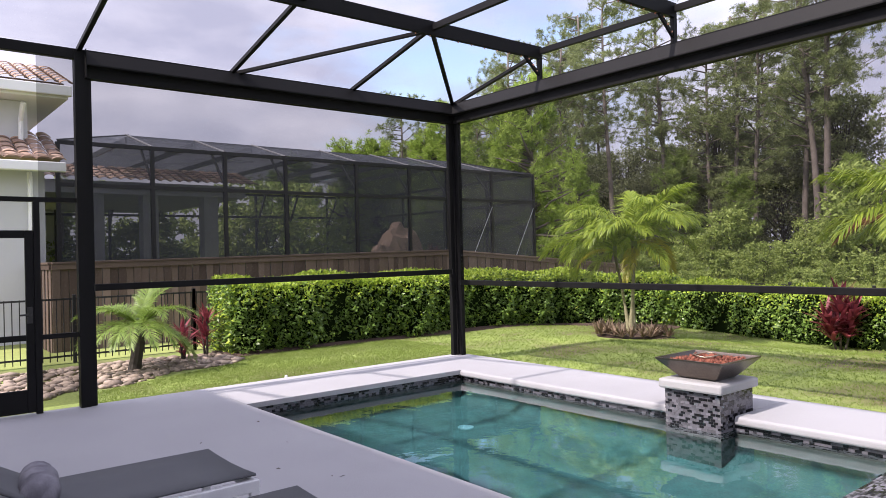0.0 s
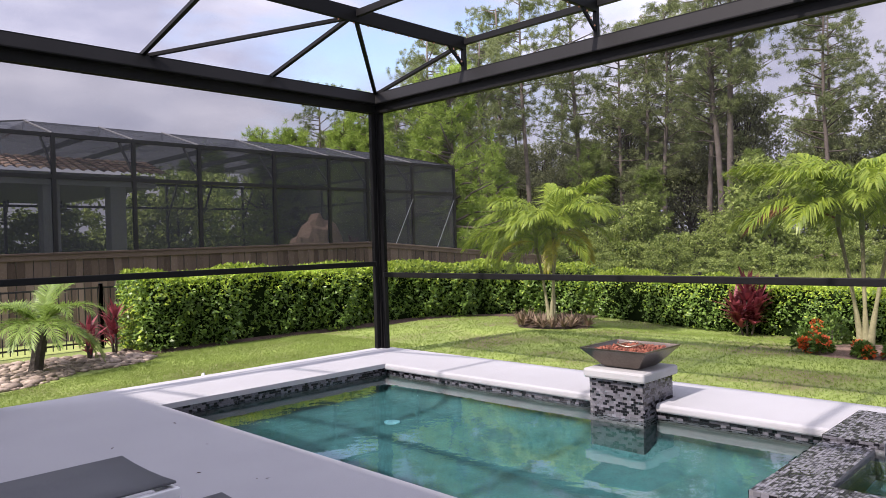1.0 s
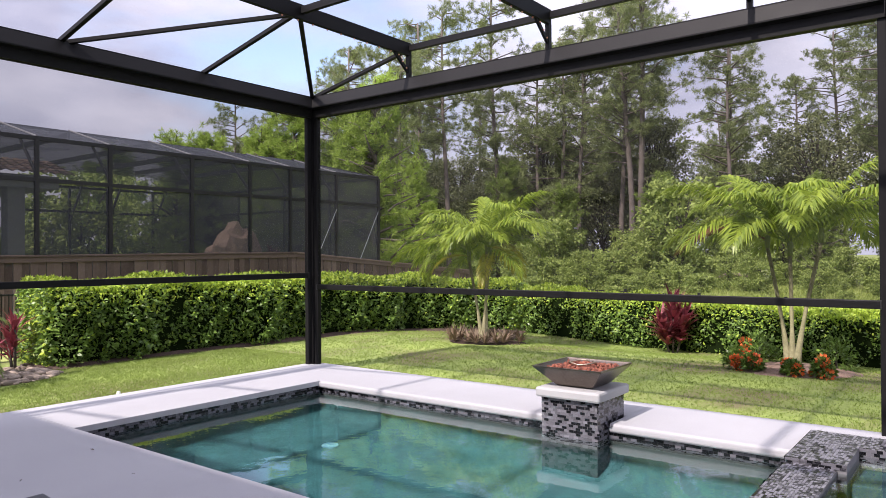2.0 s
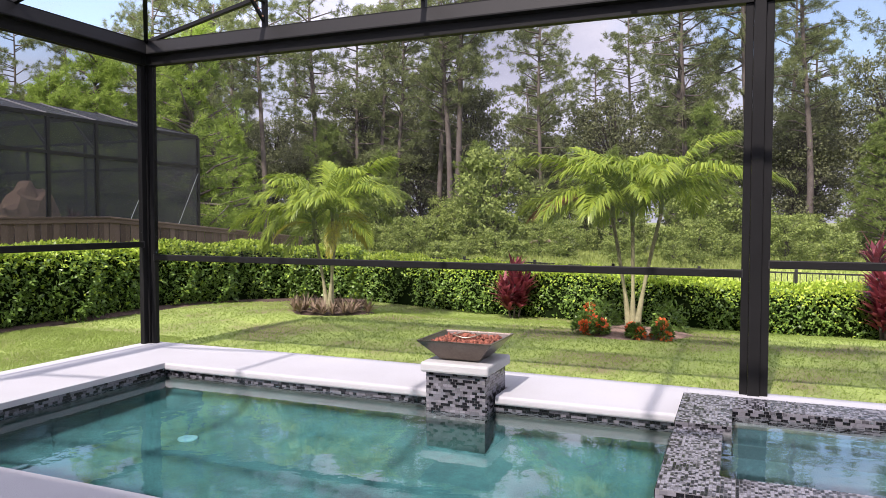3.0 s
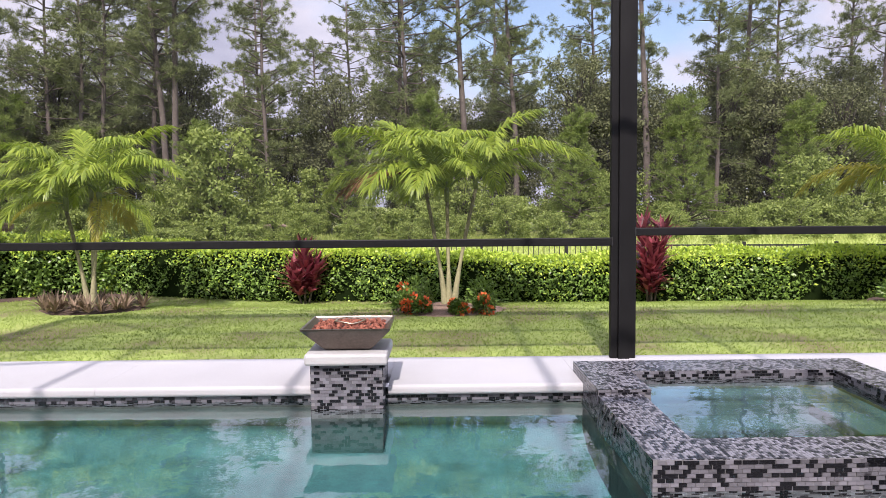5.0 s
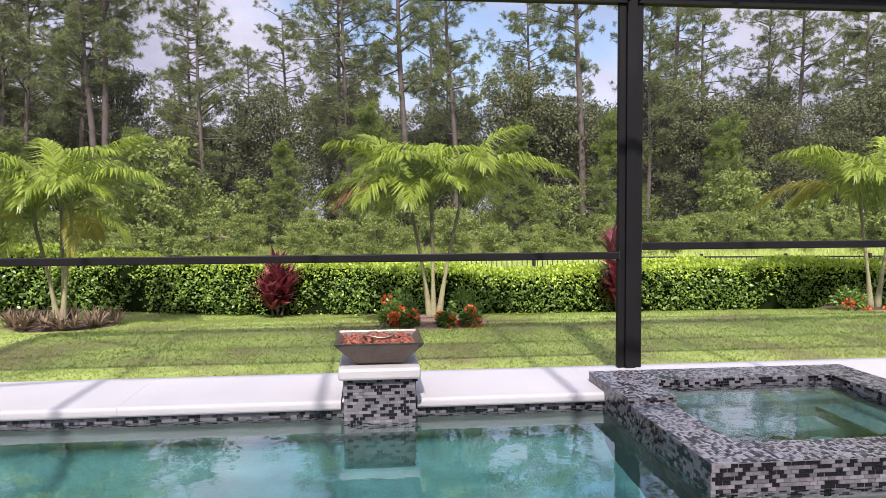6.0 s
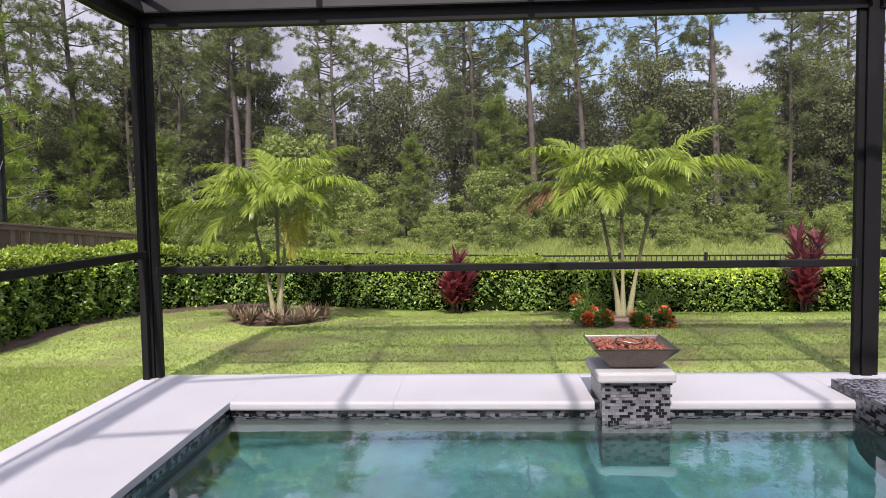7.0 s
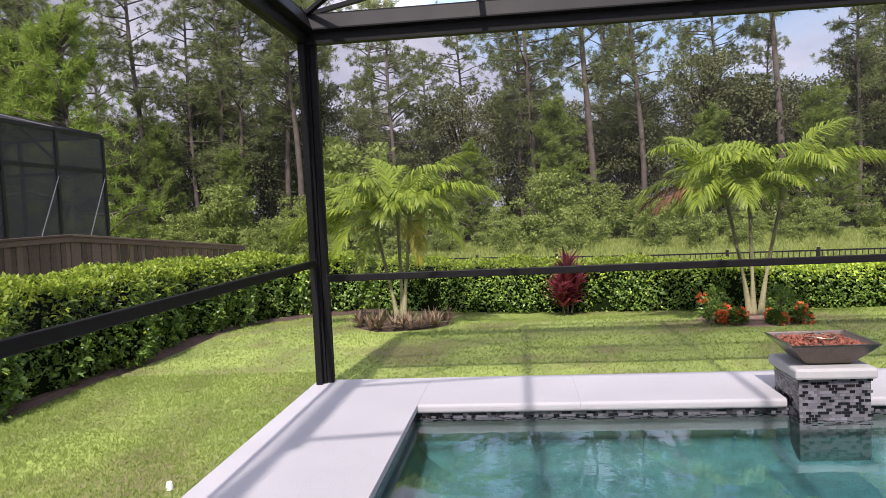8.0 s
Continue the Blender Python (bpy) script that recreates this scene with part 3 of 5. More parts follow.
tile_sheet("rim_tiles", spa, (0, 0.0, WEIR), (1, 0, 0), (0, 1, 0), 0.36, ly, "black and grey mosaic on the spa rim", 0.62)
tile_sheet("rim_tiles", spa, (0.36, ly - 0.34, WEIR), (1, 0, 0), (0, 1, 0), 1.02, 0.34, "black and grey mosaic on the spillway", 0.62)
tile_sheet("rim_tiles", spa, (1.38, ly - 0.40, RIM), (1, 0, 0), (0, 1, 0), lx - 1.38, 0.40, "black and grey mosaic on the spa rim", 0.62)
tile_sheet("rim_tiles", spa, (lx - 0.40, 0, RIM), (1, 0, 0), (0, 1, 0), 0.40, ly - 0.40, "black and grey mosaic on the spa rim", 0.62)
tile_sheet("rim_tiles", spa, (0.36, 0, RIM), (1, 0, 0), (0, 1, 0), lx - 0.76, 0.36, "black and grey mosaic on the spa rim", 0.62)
tile_sheet("wall_tiles", spa, (lx, ly, -0.29), (-1, 0, 0), (0, 0, 1), lx - 1.38, 0.38, "black and grey mosaic on the spa wall")
tile_sheet("wall_tiles", spa, (1.38, ly, -0.29), (-1, 0, 0), (0, 0, 1), 1.38, 0.335, "black and grey mosaic on the spa wall")
tile_sheet("wall_tiles", spa, (1.38, ly, WEIR), (0, -1, 0), (0, 0, 1), 0.40, RIM - WEIR, "edge of the step in the rim")
tile_sheet("wall_tiles", spa, (lx - 0.40, ly - 0.40, -0.17), (0, -1, 0), (0, 0, 1), ly - 0.76, 0.255, "black and grey mosaic inside the spa")
tile_sheet("inner_tiles", spa, (lx - 0.40, 0.36, -0.17), (-1, 0, 0), (0, 0, 1), lx - 0.76, 0.255, "black and grey mosaic inside the spa")
tile_sheet("wall_tiles", spa, (0, ly - 25 * TW, -0.262), (0, -1, 0), (0, 0, 1), ly - 25 * TW, 0.31, "black and grey mosaic on the spa wall")
bm = bmesh.new()
rows_ = [[bm.verts.new((x, ly + 0.008 + 0.012 * k + 0.004 * math.sin(x * 40 + k), z)) for x in [0.70 + 0.02 * i for i in range(26)]] for k, z in enumerate((WEIR + 0.006, WEIR - 0.03, -0.04, -0.10, -0.15))]
for a, b in zip(rows_, rows_[1:]):
    for k in range(25):
        if (k * 7) % 5 != 1:
            bm.faces.new((a[k], a[k + 1], b[k + 1], b[k]))
fall = part("water_fall", bm, M_SPAWATER, spa, "thin broken sheet of water spilling into the pool", True)
fall.visible_shadow = False
bm = bmesh.new()
bmesh.ops.create_circle(bm, cap_ends=True, segments=20, radius=0.13, matrix=Matrix.Translation((0.9, 1.1, -0.87)))
part("drain", bm, M_DRAIN, spa, "round pale drain cover")


def sheet(name, x0, x1, y0, y1, z, material, label):
    bm = bmesh.new()
    bm.faces.new([bm.verts.new(p) for p in ((x0, y0, z), (x1, y0, z), (x1, y1, z), (x0, y1, z))])
    ob = finish(name, bm, material)
    ob.visible_shadow = False
    return tagged(ob, label, "water", kind="structure")


sheet("water", PX0 + 0.03, PX1 + 0.05, PY0, PY1 + 0.03, WATER, M_WATER, "clear teal pool water with light ripples")
sheet("water", SX0 + 0.36, SX1 - 0.40, SY0 + 0.36, SY1 - 0.34, SPAWATER, M_SPAWATER, "clear spa water level with the spillway")

# ---- screen enclosure ----
XB, YL, HB, HT, PY = 7.185, 8.67, 3.585, 3.885, 1.415
cage = thing("screen_enclosure", (0, 0, 0), "dark bronze aluminium pool enclosure with open roof grid", "enclosure", kind="structure")
for x, y in ((XB, YL), (XB, PY), (XB, -5.4), (1.85, YL)):
    part("post", slab(x - 0.05, x + 0.05, y - 0.05, y + 0.05, 0.0, HT), M_ALU, cage)
part("header", slab(XB - 0.03, XB + 0.05, -5.5, YL + 0.05, HT - 0.10, HT + 0.012, 0.006), M_ALU, cage)
part("header", slab(-1.4, XB - 0.03, YL - 0.03, YL + 0.05, HT - 0.10, HT + 0.012, 0.006), M_ALU, cage)
TOP, BY = 4.27, (6.82, 4.745, 2.574, 0.42, -1.75, -3.9)
for y in BY:
    part("roof_beam", slab(-1.4, XB + 0.03, y - 0.026, y + 0.026, TOP - 0.085, TOP + 0.085, 0.005), M_ALU, cage)
    part("strut", slab(XB - 0.03, XB + 0.03, y - 0.025, y + 0.025, HT + 0.012, TOP - 0.085), M_ALU, cage)
    part("knee_brace", bar((XB - 0.02, y, HT + 0.09), (XB - 0.28, y, TOP - 0.08), 0.03, 0.05), M_ALU, cage)
PXS = (XB, 5.335, 3.59, 1.85, 0.1)
for x in PXS:
    for a, b in zip(BY, BY[1:]):
        part("purlin", slab(x - 0.025, x + 0.025, b + 0.03, a - 0.03, TOP - 0.025, TOP + 0.055, 0.004), M_ALU, cage)
for x in PXS[1:]:
    part("rafter", bar((x, YL, HT), (x, BY[0] + 0.02, TOP + 0.02), 0.05, 0.05), M_ALU, cage)
part("hip_rafter", bar((XB, YL, HT), (PXS[1], BY[0] + 0.02, TOP), 0.05, 0.05), M_ALU, cage)
part("hip_rafter", bar((XB, YL, HT), (XB, BY[0] + 0.02, TOP), 0.05, 0.05), M_ALU, cage)
part("brace", bar((PXS[2] + 0.05, YL - 0.02, HT), (PXS[1] - 0.03, BY[0] + 0.03, TOP - 0.02), 0.045, 0.045), M_ALU, cage)
part("rail", slab(-1.4, 1.80, YL - 0.025, YL + 0.025, 2.22, 2.27), M_ALU, cage)
part("rail", slab(1.44, 1.80, YL - 0.025, YL + 0.025, 0.77, 0.82), M_ALU, cage)
part("stud", slab(1.38, 1.44, YL - 0.03, YL + 0.03, 0, 2.22), M_ALU, cage)


def bulb(x, y, z):
    bm = bmesh.new()
    bmesh.ops.create_icosphere(bm, subdivisions=1, radius=0.012, matrix=Matrix.Translation((x, y, z)))
    return part("light_bulb", bm, M_BULB, cage, "tiny coloured string-light bulb")


for y in BY[:3]:
    for k in range(9):
        bulb(XB - 0.35 - 0.22 * k, y + 0.0, TOP - 0.093)
    for k in range(3):
        bulb(XB - 0.07 - 0.075 * k, y - 0.022, HT + 0.13 + 0.07 * k)


def flat_panel(name, pts, material, parent):
    bm = bmesh.new()
    bm.faces.new([bm.verts.new(p) for p in pts])
    return part(name, bm, material, parent)


flat_panel("roof_screen", ((-1.4, -5.4, TOP + 0.06), (XB, -5.4, TOP + 0.06), (XB, BY[0], TOP + 0.06), (-1.4, BY[0], TOP + 0.06)), M_ROOFSCREEN, cage)
flat_panel("roof_screen", ((-1.4, BY[0], TOP + 0.06), (XB, BY[0], TOP + 0.06), (XB, YL, HT + 0.03), (-1.4, YL, HT + 0.03)), M_ROOFSCREEN, cage)
flat_panel("wall_screen", ((1.44, YL + 0.01, 0.05), (1.80, YL + 0.01, 0.05), (1.80, YL + 0.01, 3.78), (1.44, YL + 0.01, 3.78)), M_SCREEN, cage)
flat_panel("wall_screen", ((XB + 0.01, -5.4, HT), (XB + 0.01, BY[0], HT), (XB + 0.01, BY[0], TOP), (XB + 0.01, -5.4, TOP)), M_ROOFSCREEN, cage)

door = thing("screen_door", (0.36, YL, 0), "dark bronze screen door with a solid kick plate", "door")
part("stile", slab(0.94, 1.02, -0.02, 0.02, 0.02, 1.92, 0.004), M_ALU, door)
part("stile", slab(0, 0.08, -0.02, 0.02, 0.02, 1.92, 0.004), M_ALU, door)
part("top_rail", slab(0.08, 0.94, -0.02, 0.02, 1.84, 1.92, 0.004), M_ALU, door)
part("mid_rail", slab(0.08, 0.94, -0.02, 0.02, 0.77, 0.83, 0.004), M_ALU, door)
lever = part("handle_plate", slab(0.95, 1.0, -0.03, -0.02, 0.95, 1.12, 0.002), M_IRON, door, "black latch plate")
part("lever", slab(0.88, 0.985, -0.055, -0.04, 1.03, 1.05, 0.004), M_IRON, lever)
part("kick_plate", slab(0.08, 0.94, -0.015, 0.015, 0.02, 0.26, 0.004), M_ALU, door)


def roll_screen(at, length, bar_z, along_y, label):
    """A motor screen: housing under the header, side tracks, cloth and its weighted bottom bar."""
    ob = thing("retractable_screen", at, label, "screen", "motor screens")
    turn = Matrix.Rotation(radians(-90), 4, "Z") if along_y else Matrix.Identity(4)
    ob.matrix_world = Matrix.Translation(Vector(at) * U) @ turn

    def add(name, bm, material, lab=""):
        return part(name, bm, material, ob, lab)
    bm = bmesh.new()
    prof = [(0.07, HB), (-0.035, HB), (-0.035, HB + 0.115), (-0.115, HB + 0.125), (-0.115, HB + 0.14), (-0.055, HT - 0.01), (-0.055, HT + 0.004), (0.07, HT + 0.004)]
    ends = [[bm.verts.new((x, y, z)) for y, z in prof] for x in (0.0, length)]
    for k in range(len(prof)):
        bm.faces.new((ends[0][k], ends[1][k], ends[1][(k + 1) % len(prof)], ends[0][(k + 1) % len(prof)]))
    bm.faces.new(ends[0][::-1])
    bm.faces.new(ends[1])
    bmesh.ops.recalc_face_normals(bm, faces=list(bm.faces))
    hood = add("housing", bm, M_ALU, "long dark roller housing")
    for x in (-0.002, length - 0.004):
        part("end_cap", slab(x, x + 0.006, -0.118, 0.072, HB - 0.003, HT + 0.003, 0.001), M_ALU, hood)
    for x in (0.0, length - 0.07):
        add("side_track", slab(x, x + 0.07, -0.012, 0.055, 0.0, HB, 0.006), M_ALU)
    flat = bmesh.new()
    flat.faces.new([flat.verts.new(p) for p in ((0.05, 0, bar_z), (length - 0.05, 0, bar_z), (length - 0.05, 0, HB), (0.05, 0, HB))])
    add("cloth", flat, M_SCREEN, "fine dark see-through screen cloth")
    weight = add("bottom_bar", slab(0.06, length - 0.06, -0.022, 0.022, bar_z - 0.045, bar_z + 0.03, 0.008), M_ALU, "dark weighted bottom bar")
    for x in (0.056, length - 0.066):
        part("end_guide", slab(x, x + 0.01, -0.026, 0.026, bar_z - 0.049, bar_z + 0.034, 0.002), M_IRON, weight, "black plastic end guide")
    return ob


roll_screen((XB - 0.01, YL - 0.05, 0), YL - 0.05 - PY - 0.051, 1.13, True, "wide motorised insect screen half lowered in the far bay")
roll_screen((XB - 0.01, PY - 0.051, 0), 6.71, 1.22, True, "motorised insect screen half lowered beside the spa")
roll_screen((1.901, YL - 0.01, 0), XB - 0.05 - 1.901, 1.30, False, "motorised insect screen half raised in the side bay")

# the house that the terrace belongs to, behind the camera
house = thing("house_wall", (-1.6, 0, 0), "cream stucco house wall behind the terrace", "house", kind="structure")
part("wall", slab(-0.3, 0, -12, 9.0, -0.1, 4.9), M_HOUSEWALL, house)
part("eave", slab(-3.0, 0.40, -12.4, 9.4, 4.9, 5.06, 0.02), M_WHITE, house)


# ---- loungers ----
def lounger(at, rz, label):
    ob = thing("sun_lounger", at, label, "sun lounger", "loungers on the deck")
    ob.rotation_euler = (0, 0, rz)
    for y in (-0.38, 0.34):
        part("side_rail", slab(-1.36, 0.0, y, y + 0.04, 0.27, 0.335, 0.006), M_LOUNGE, ob)
    part("end_rail", slab(-0.04, 0.001, -0.34, 0.34, 0.27, 0.33, 0.006), M_LOUNGE, ob)
    for x in (-0.055, -1.25):
        for y in (-0.38, 0.34):
            leg = part("leg", slab(x, x + 0.05, y, y + 0.04, 0.012, 0.28, 0.005), M_LOUNGE, ob)
            part("foot_pad", slab(x + 0.003, x + 0.047, y + 0.003, y + 0.037, 0.0, 0.012), M_IRON, leg, "black plastic foot pad")
    bm = bmesh.new()
    rows = [[bm.verts.new((x, y, 0.340 + 0.014 * (abs(y) / 0.355) ** 2 + (0.6 * max(0, -0.95 - x)))) for y in (-0.355, -0.18, 0, 0.18, 0.355)] for x in (-0.012, -0.35, -0.65, -0.95, -1.34)]
    for a, b in zip(rows, rows[1:]):
        for k in range(4):
            bm.faces.new((a[k], b[k], b[k + 1], a[k + 1]))
    bmesh.ops.recalc_face_normals(bm, faces=list(bm.faces))
    bmesh.ops.solidify(bm, geom=list(bm.faces), thickness=0.012)
    part("sling", bm, M_SLING, ob, "dark grey woven sling", True)
    return ob


lounger((1.68, 4.28, 0), radians(0), "white-framed sun lounger with a dark grey sling")
lounger((1.75, 3.22, 0), radians(0), "white-framed sun lounger with a dark grey sling")

bm = bmesh.new()
tube(bm, [(0.05 * k, 0.006 * math.sin(k * 1.9), 0.004 * math.cos(k * 2.3)) for k in range(10)], [0.05, 0.085, 0.09, 0.088, 0.091, 0.089, 0.09, 0.087, 0.084, 0.05], 16)
towel = finish("rolled_towel", bm, M_TOWEL, None, "", True)
towel.matrix_world = Matrix.Translation(Vector((0.62, 4.03, 0.445)) * U) @ Matrix.Rotation(radians(82), 4, "Z")
tagged(towel, "rolled grey striped towel lying on a lounger", "towel")

# ---- boundary fences ----
plank_me = []
pr = random.Random(11)
for k in range(4):
    bm = slab(-0.068, 0.068, -0.009, 0.009, 0, 1.0, 0.003)
    for v in bm.verts:
        v.co = Vector((v.co.x * U, v.co.y * U, v.co.z * U))
    me = bpy.data.meshes.new("plank")
    bm.to_mesh(me)
    bm.free()
    me.materials.append(M_WOOD)
    plank_me.append(me)


def wood_fence(corners):
    ob = thing("wooden_fence", (0, 0, 0), "weathered brown board privacy fence with a cap rail", "fence", kind="structure")
    for (ax, ay, az), (bx, by, bz) in zip(corners, corners[1:]):
        a, b = Vector((ax, ay, 0)), Vector((bx, by, 0))
        d, n = (b - a).normalized(), int((b - a).length / 0.142)
        turn = math.atan2(d.y, d.x)
        for i in range(n):
            t = (i + 0.5) / n
            p, top = a.lerp(b, t), az + (bz - az) * t
            foot = float(ground_z(p.x, p.y)) - 0.05
            pl = new("plank", pr.choice(plank_me))
            pl.parent = ob
            off = 0.010 if i % 2 else -0.010
            pl.matrix_local = Matrix.Translation(Vector((p.x - d.y * off, p.y + d.x * off, foot)) * U) @ Matrix.Rotation(turn + pr.uniform(-0.02, 0.02), 4, "Z") @ Matrix.Diagonal((1, 1, top - 0.07 - foot, 1))
        part("cap_rail", bar((ax, ay, az - 0.02), (bx, by, bz - 0.02), 0.13, 0.04), M_WOOD, ob, "flat weathered cap rail")
        part("face_rail", bar((ax + d.y * 0.03, ay - d.x * 0.03, az - 0.09), (bx + d.y * 0.03, by - d.x * 0.03, bz - 0.09), 0.03, 0.10), M_WOOD, ob)
    return ob


wood_fence([(2.69, 18.2, 1.59), (2.69, 14.84, 1.59), (12.17, 14.79, 1.68), (19.09, 14.24, 1.09)])


def iron_fence(pts, height, label):
    ob = thing("metal_fence", (0, 0, 0), label, "fence", kind="structure")
    for (ax, ay), (bx, by) in zip(pts, pts[1:]):
        a, b = Vector((ax, ay, 0)), Vector((bx, by, 0))
        L = (b - a).length
        za, zb = float(ground_z(ax, ay)), float(ground_z(bx, by))
        for h in (0.12, height - 0.02):
            part("rail", bar((ax, ay, za + h), (bx, by, zb + h), 0.025, 0.03, 0.0), M_IRON, ob)
        n = max(1, round(L / 1.8))
        for i in range(n + 1):
            p, z = a.lerp(b, i / n), za + (zb - za) * i / n
            part("fence_post", slab(p.x - 0.028, p.x + 0.028, p.y - 0.028, p.y + 0.028, z - 0.05, z + height + 0.05, 0.004), M_IRON, ob)
        m = int(L / 0.105)
        bm = bmesh.new()
        for i in range(m):
            p, z = a.lerp(b, (i + 0.5) / m), za + (zb - za) * (i + 0.5) / m
            box(bm, p.x - 0.007, p.x + 0.007, p.y - 0.007, p.y + 0.007, z + 0.04, z + height)
        tagged(part("pickets", bm, M_IRON, ob, "thin upright black pickets"), kind="stuff")
    return ob


iron_fence([(0.7, 13.1), (4.7, 13.2), (12.6, 13.1)], 1.07, "black metal picket fence beside the rock bed")
iron_fence([(hedge_line(11.0) + 1.55, 11.0), (hedge_line(4.0) + 1.55, 4.0), (hedge_line(-8) + 1.55, -8)], 1.0, "black metal picket fence behind the far hedge")

# ---- hedges ----
def hedge(name, spine, half, top, count, leaf, seed, label):
    """A clipped hedge along a line of (x, y) points: near-black core as painted inner shade, thousands of leaves
    outside.
    """
    rng = np.random.default_rng(seed)
    P = np.array(spine, float)
    seg = np.diff(P, axis=0)
    L = np.linalg.norm(seg, axis=1)
    cum = np.concatenate([[0], np.cumsum(L)])
    ob = thing(name, (0, 0, 0), label, "hedge")

    def along(s):
        k = np.clip(np.searchsorted(cum, s, side="right") - 1, 0, len(L) - 1)
        t = (s - cum[k]) / L[k]
        c = P[k] + seg[k] * t[:, None]
        d = seg[k] / L[k][:, None]
        return c, np.stack([-d[:, 1], d[:, 0]], 1)
    s = rng.uniform(0, cum[-1], count)
    c, n = along(s)
    zt = np.interp(s, np.linspace(0, cum[-1], len(top)), top)
    g = ground_z(c[:, 0], c[:, 1])
    hgt = zt - g
    u = rng.uniform(0, 1, count) * (2 * hgt + 2 * half)
    front, roof = u < hgt, (u >= hgt) & (u < hgt + 2 * half)
    z = np.where(front, u, np.where(roof, hgt, u - hgt - 2 * half))
    off = np.where(front, -half, np.where(roof, u - hgt - half, half))
    wob = 0.10 * np.sin(s * 2.1 + seed) + 0.07 * np.sin(s * 5.3) + 0.05 * np.sin(s * 11 + z * 7) + 0.07 * np.sin(s * 23 + 1.3 * np.sin(z * 9)) * np.sin(z * 21 + np.sin(s * 6))
    z = z * (1 + np.where(roof, 0.045 * np.sin(s * 2.9) + 0.03 * np.sin(s * 7.7 + off * 4), 0))
    corner = np.clip((z / hgt - 0.8) / 0.2, 0, 1)
    reach = off + np.sign(off) * np.where(roof, 0, wob - 0.10 * corner - 0.10 * np.clip(1 - z / 0.25, 0, 1)) - np.sign(off) * rng.exponential(0.05, count) * np.where(roof, 0, 1)
    z = z - np.where(roof, rng.exponential(0.045, count) - 0.03 + 0.10 * (np.abs(off) / half) ** 4, 0)
    base = np.stack([c[:, 0] + n[:, 0] * reach, c[:, 1] + n[:, 1] * reach, g + np.maximum(z, 0.03)], 1)
    outw = np.where(roof[:, None], np.array([0, 0, 1.0]), np.stack([n[:, 0] * np.sign(off), n[:, 1] * np.sign(off), np.full(count, 0.25)], 1))
    D = unit(outw * 0.7 + rand_dirs(rng, count) * 0.8 + np.array([0, 0, 0.15]))
    N = unit(outw + rand_dirs(rng, count) * 0.5 + np.array([0, 0, 0.6]))
    size = leaf * rng.uniform(0.65, 1.3, count)
    V = blades(base, D, N, size, size * 0.52)
    m = count // 25
    for e, sg in ((0, -1), (-1, 1)):
        dd = seg[e] / L[e] * sg
        nn_ = np.array([-dd[1], dd[0]])
        o, hz = rng.uniform(-half, half, m), rng.uniform(0.03, hgt[np.argmin(np.abs(s - (0 if e == 0 else cum[-1])))], m)
        pp = P[e] + nn_ * o[:, None] + dd * rng.uniform(-0.12, 0.05, (m, 1))
        ew = np.stack([np.full(m, dd[0]), np.full(m, dd[1]), np.full(m, 0.25)], 1)
        sz = leaf * rng.uniform(0.65, 1.3, m)
        V = np.concatenate([V, blades(np.stack([pp[:, 0], pp[:, 1], ground_z(pp[:, 0], pp[:, 1]) + hz], 1), ew * 0.7 + rand_dirs(rng, m) * 0.8, ew + rand_dirs(rng, m) * 0.5 + np.array([0, 0, 0.6]), sz, sz * 0.52)])
    # new growth towards the top; the darker face also has shade painted in
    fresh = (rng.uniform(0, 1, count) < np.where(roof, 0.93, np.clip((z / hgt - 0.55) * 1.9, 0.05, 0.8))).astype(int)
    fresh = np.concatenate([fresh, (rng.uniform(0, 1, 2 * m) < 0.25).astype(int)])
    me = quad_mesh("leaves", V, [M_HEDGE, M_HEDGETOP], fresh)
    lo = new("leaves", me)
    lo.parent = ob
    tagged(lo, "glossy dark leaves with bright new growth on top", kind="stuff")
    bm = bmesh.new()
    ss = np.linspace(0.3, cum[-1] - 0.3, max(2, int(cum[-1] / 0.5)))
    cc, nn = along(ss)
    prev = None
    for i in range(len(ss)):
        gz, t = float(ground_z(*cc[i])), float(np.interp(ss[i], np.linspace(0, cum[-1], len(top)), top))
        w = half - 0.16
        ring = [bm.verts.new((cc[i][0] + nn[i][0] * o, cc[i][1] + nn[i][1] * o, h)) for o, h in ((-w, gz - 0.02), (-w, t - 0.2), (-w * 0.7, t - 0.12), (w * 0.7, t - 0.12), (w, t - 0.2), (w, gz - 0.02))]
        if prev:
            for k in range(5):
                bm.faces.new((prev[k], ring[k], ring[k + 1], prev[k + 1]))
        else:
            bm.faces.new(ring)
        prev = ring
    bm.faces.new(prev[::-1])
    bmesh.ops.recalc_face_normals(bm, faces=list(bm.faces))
    part("core", bm, M_HEDGESHADE, ob, "near-black core painted as shade between the leaves")
    return ob


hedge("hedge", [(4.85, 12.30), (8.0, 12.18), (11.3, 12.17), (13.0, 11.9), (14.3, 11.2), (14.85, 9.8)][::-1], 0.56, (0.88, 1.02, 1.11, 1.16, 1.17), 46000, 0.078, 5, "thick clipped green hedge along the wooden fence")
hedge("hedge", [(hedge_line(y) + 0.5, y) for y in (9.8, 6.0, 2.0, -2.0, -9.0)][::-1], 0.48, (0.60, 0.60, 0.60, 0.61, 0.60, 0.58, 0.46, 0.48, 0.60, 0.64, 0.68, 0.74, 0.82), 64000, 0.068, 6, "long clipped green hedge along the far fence")


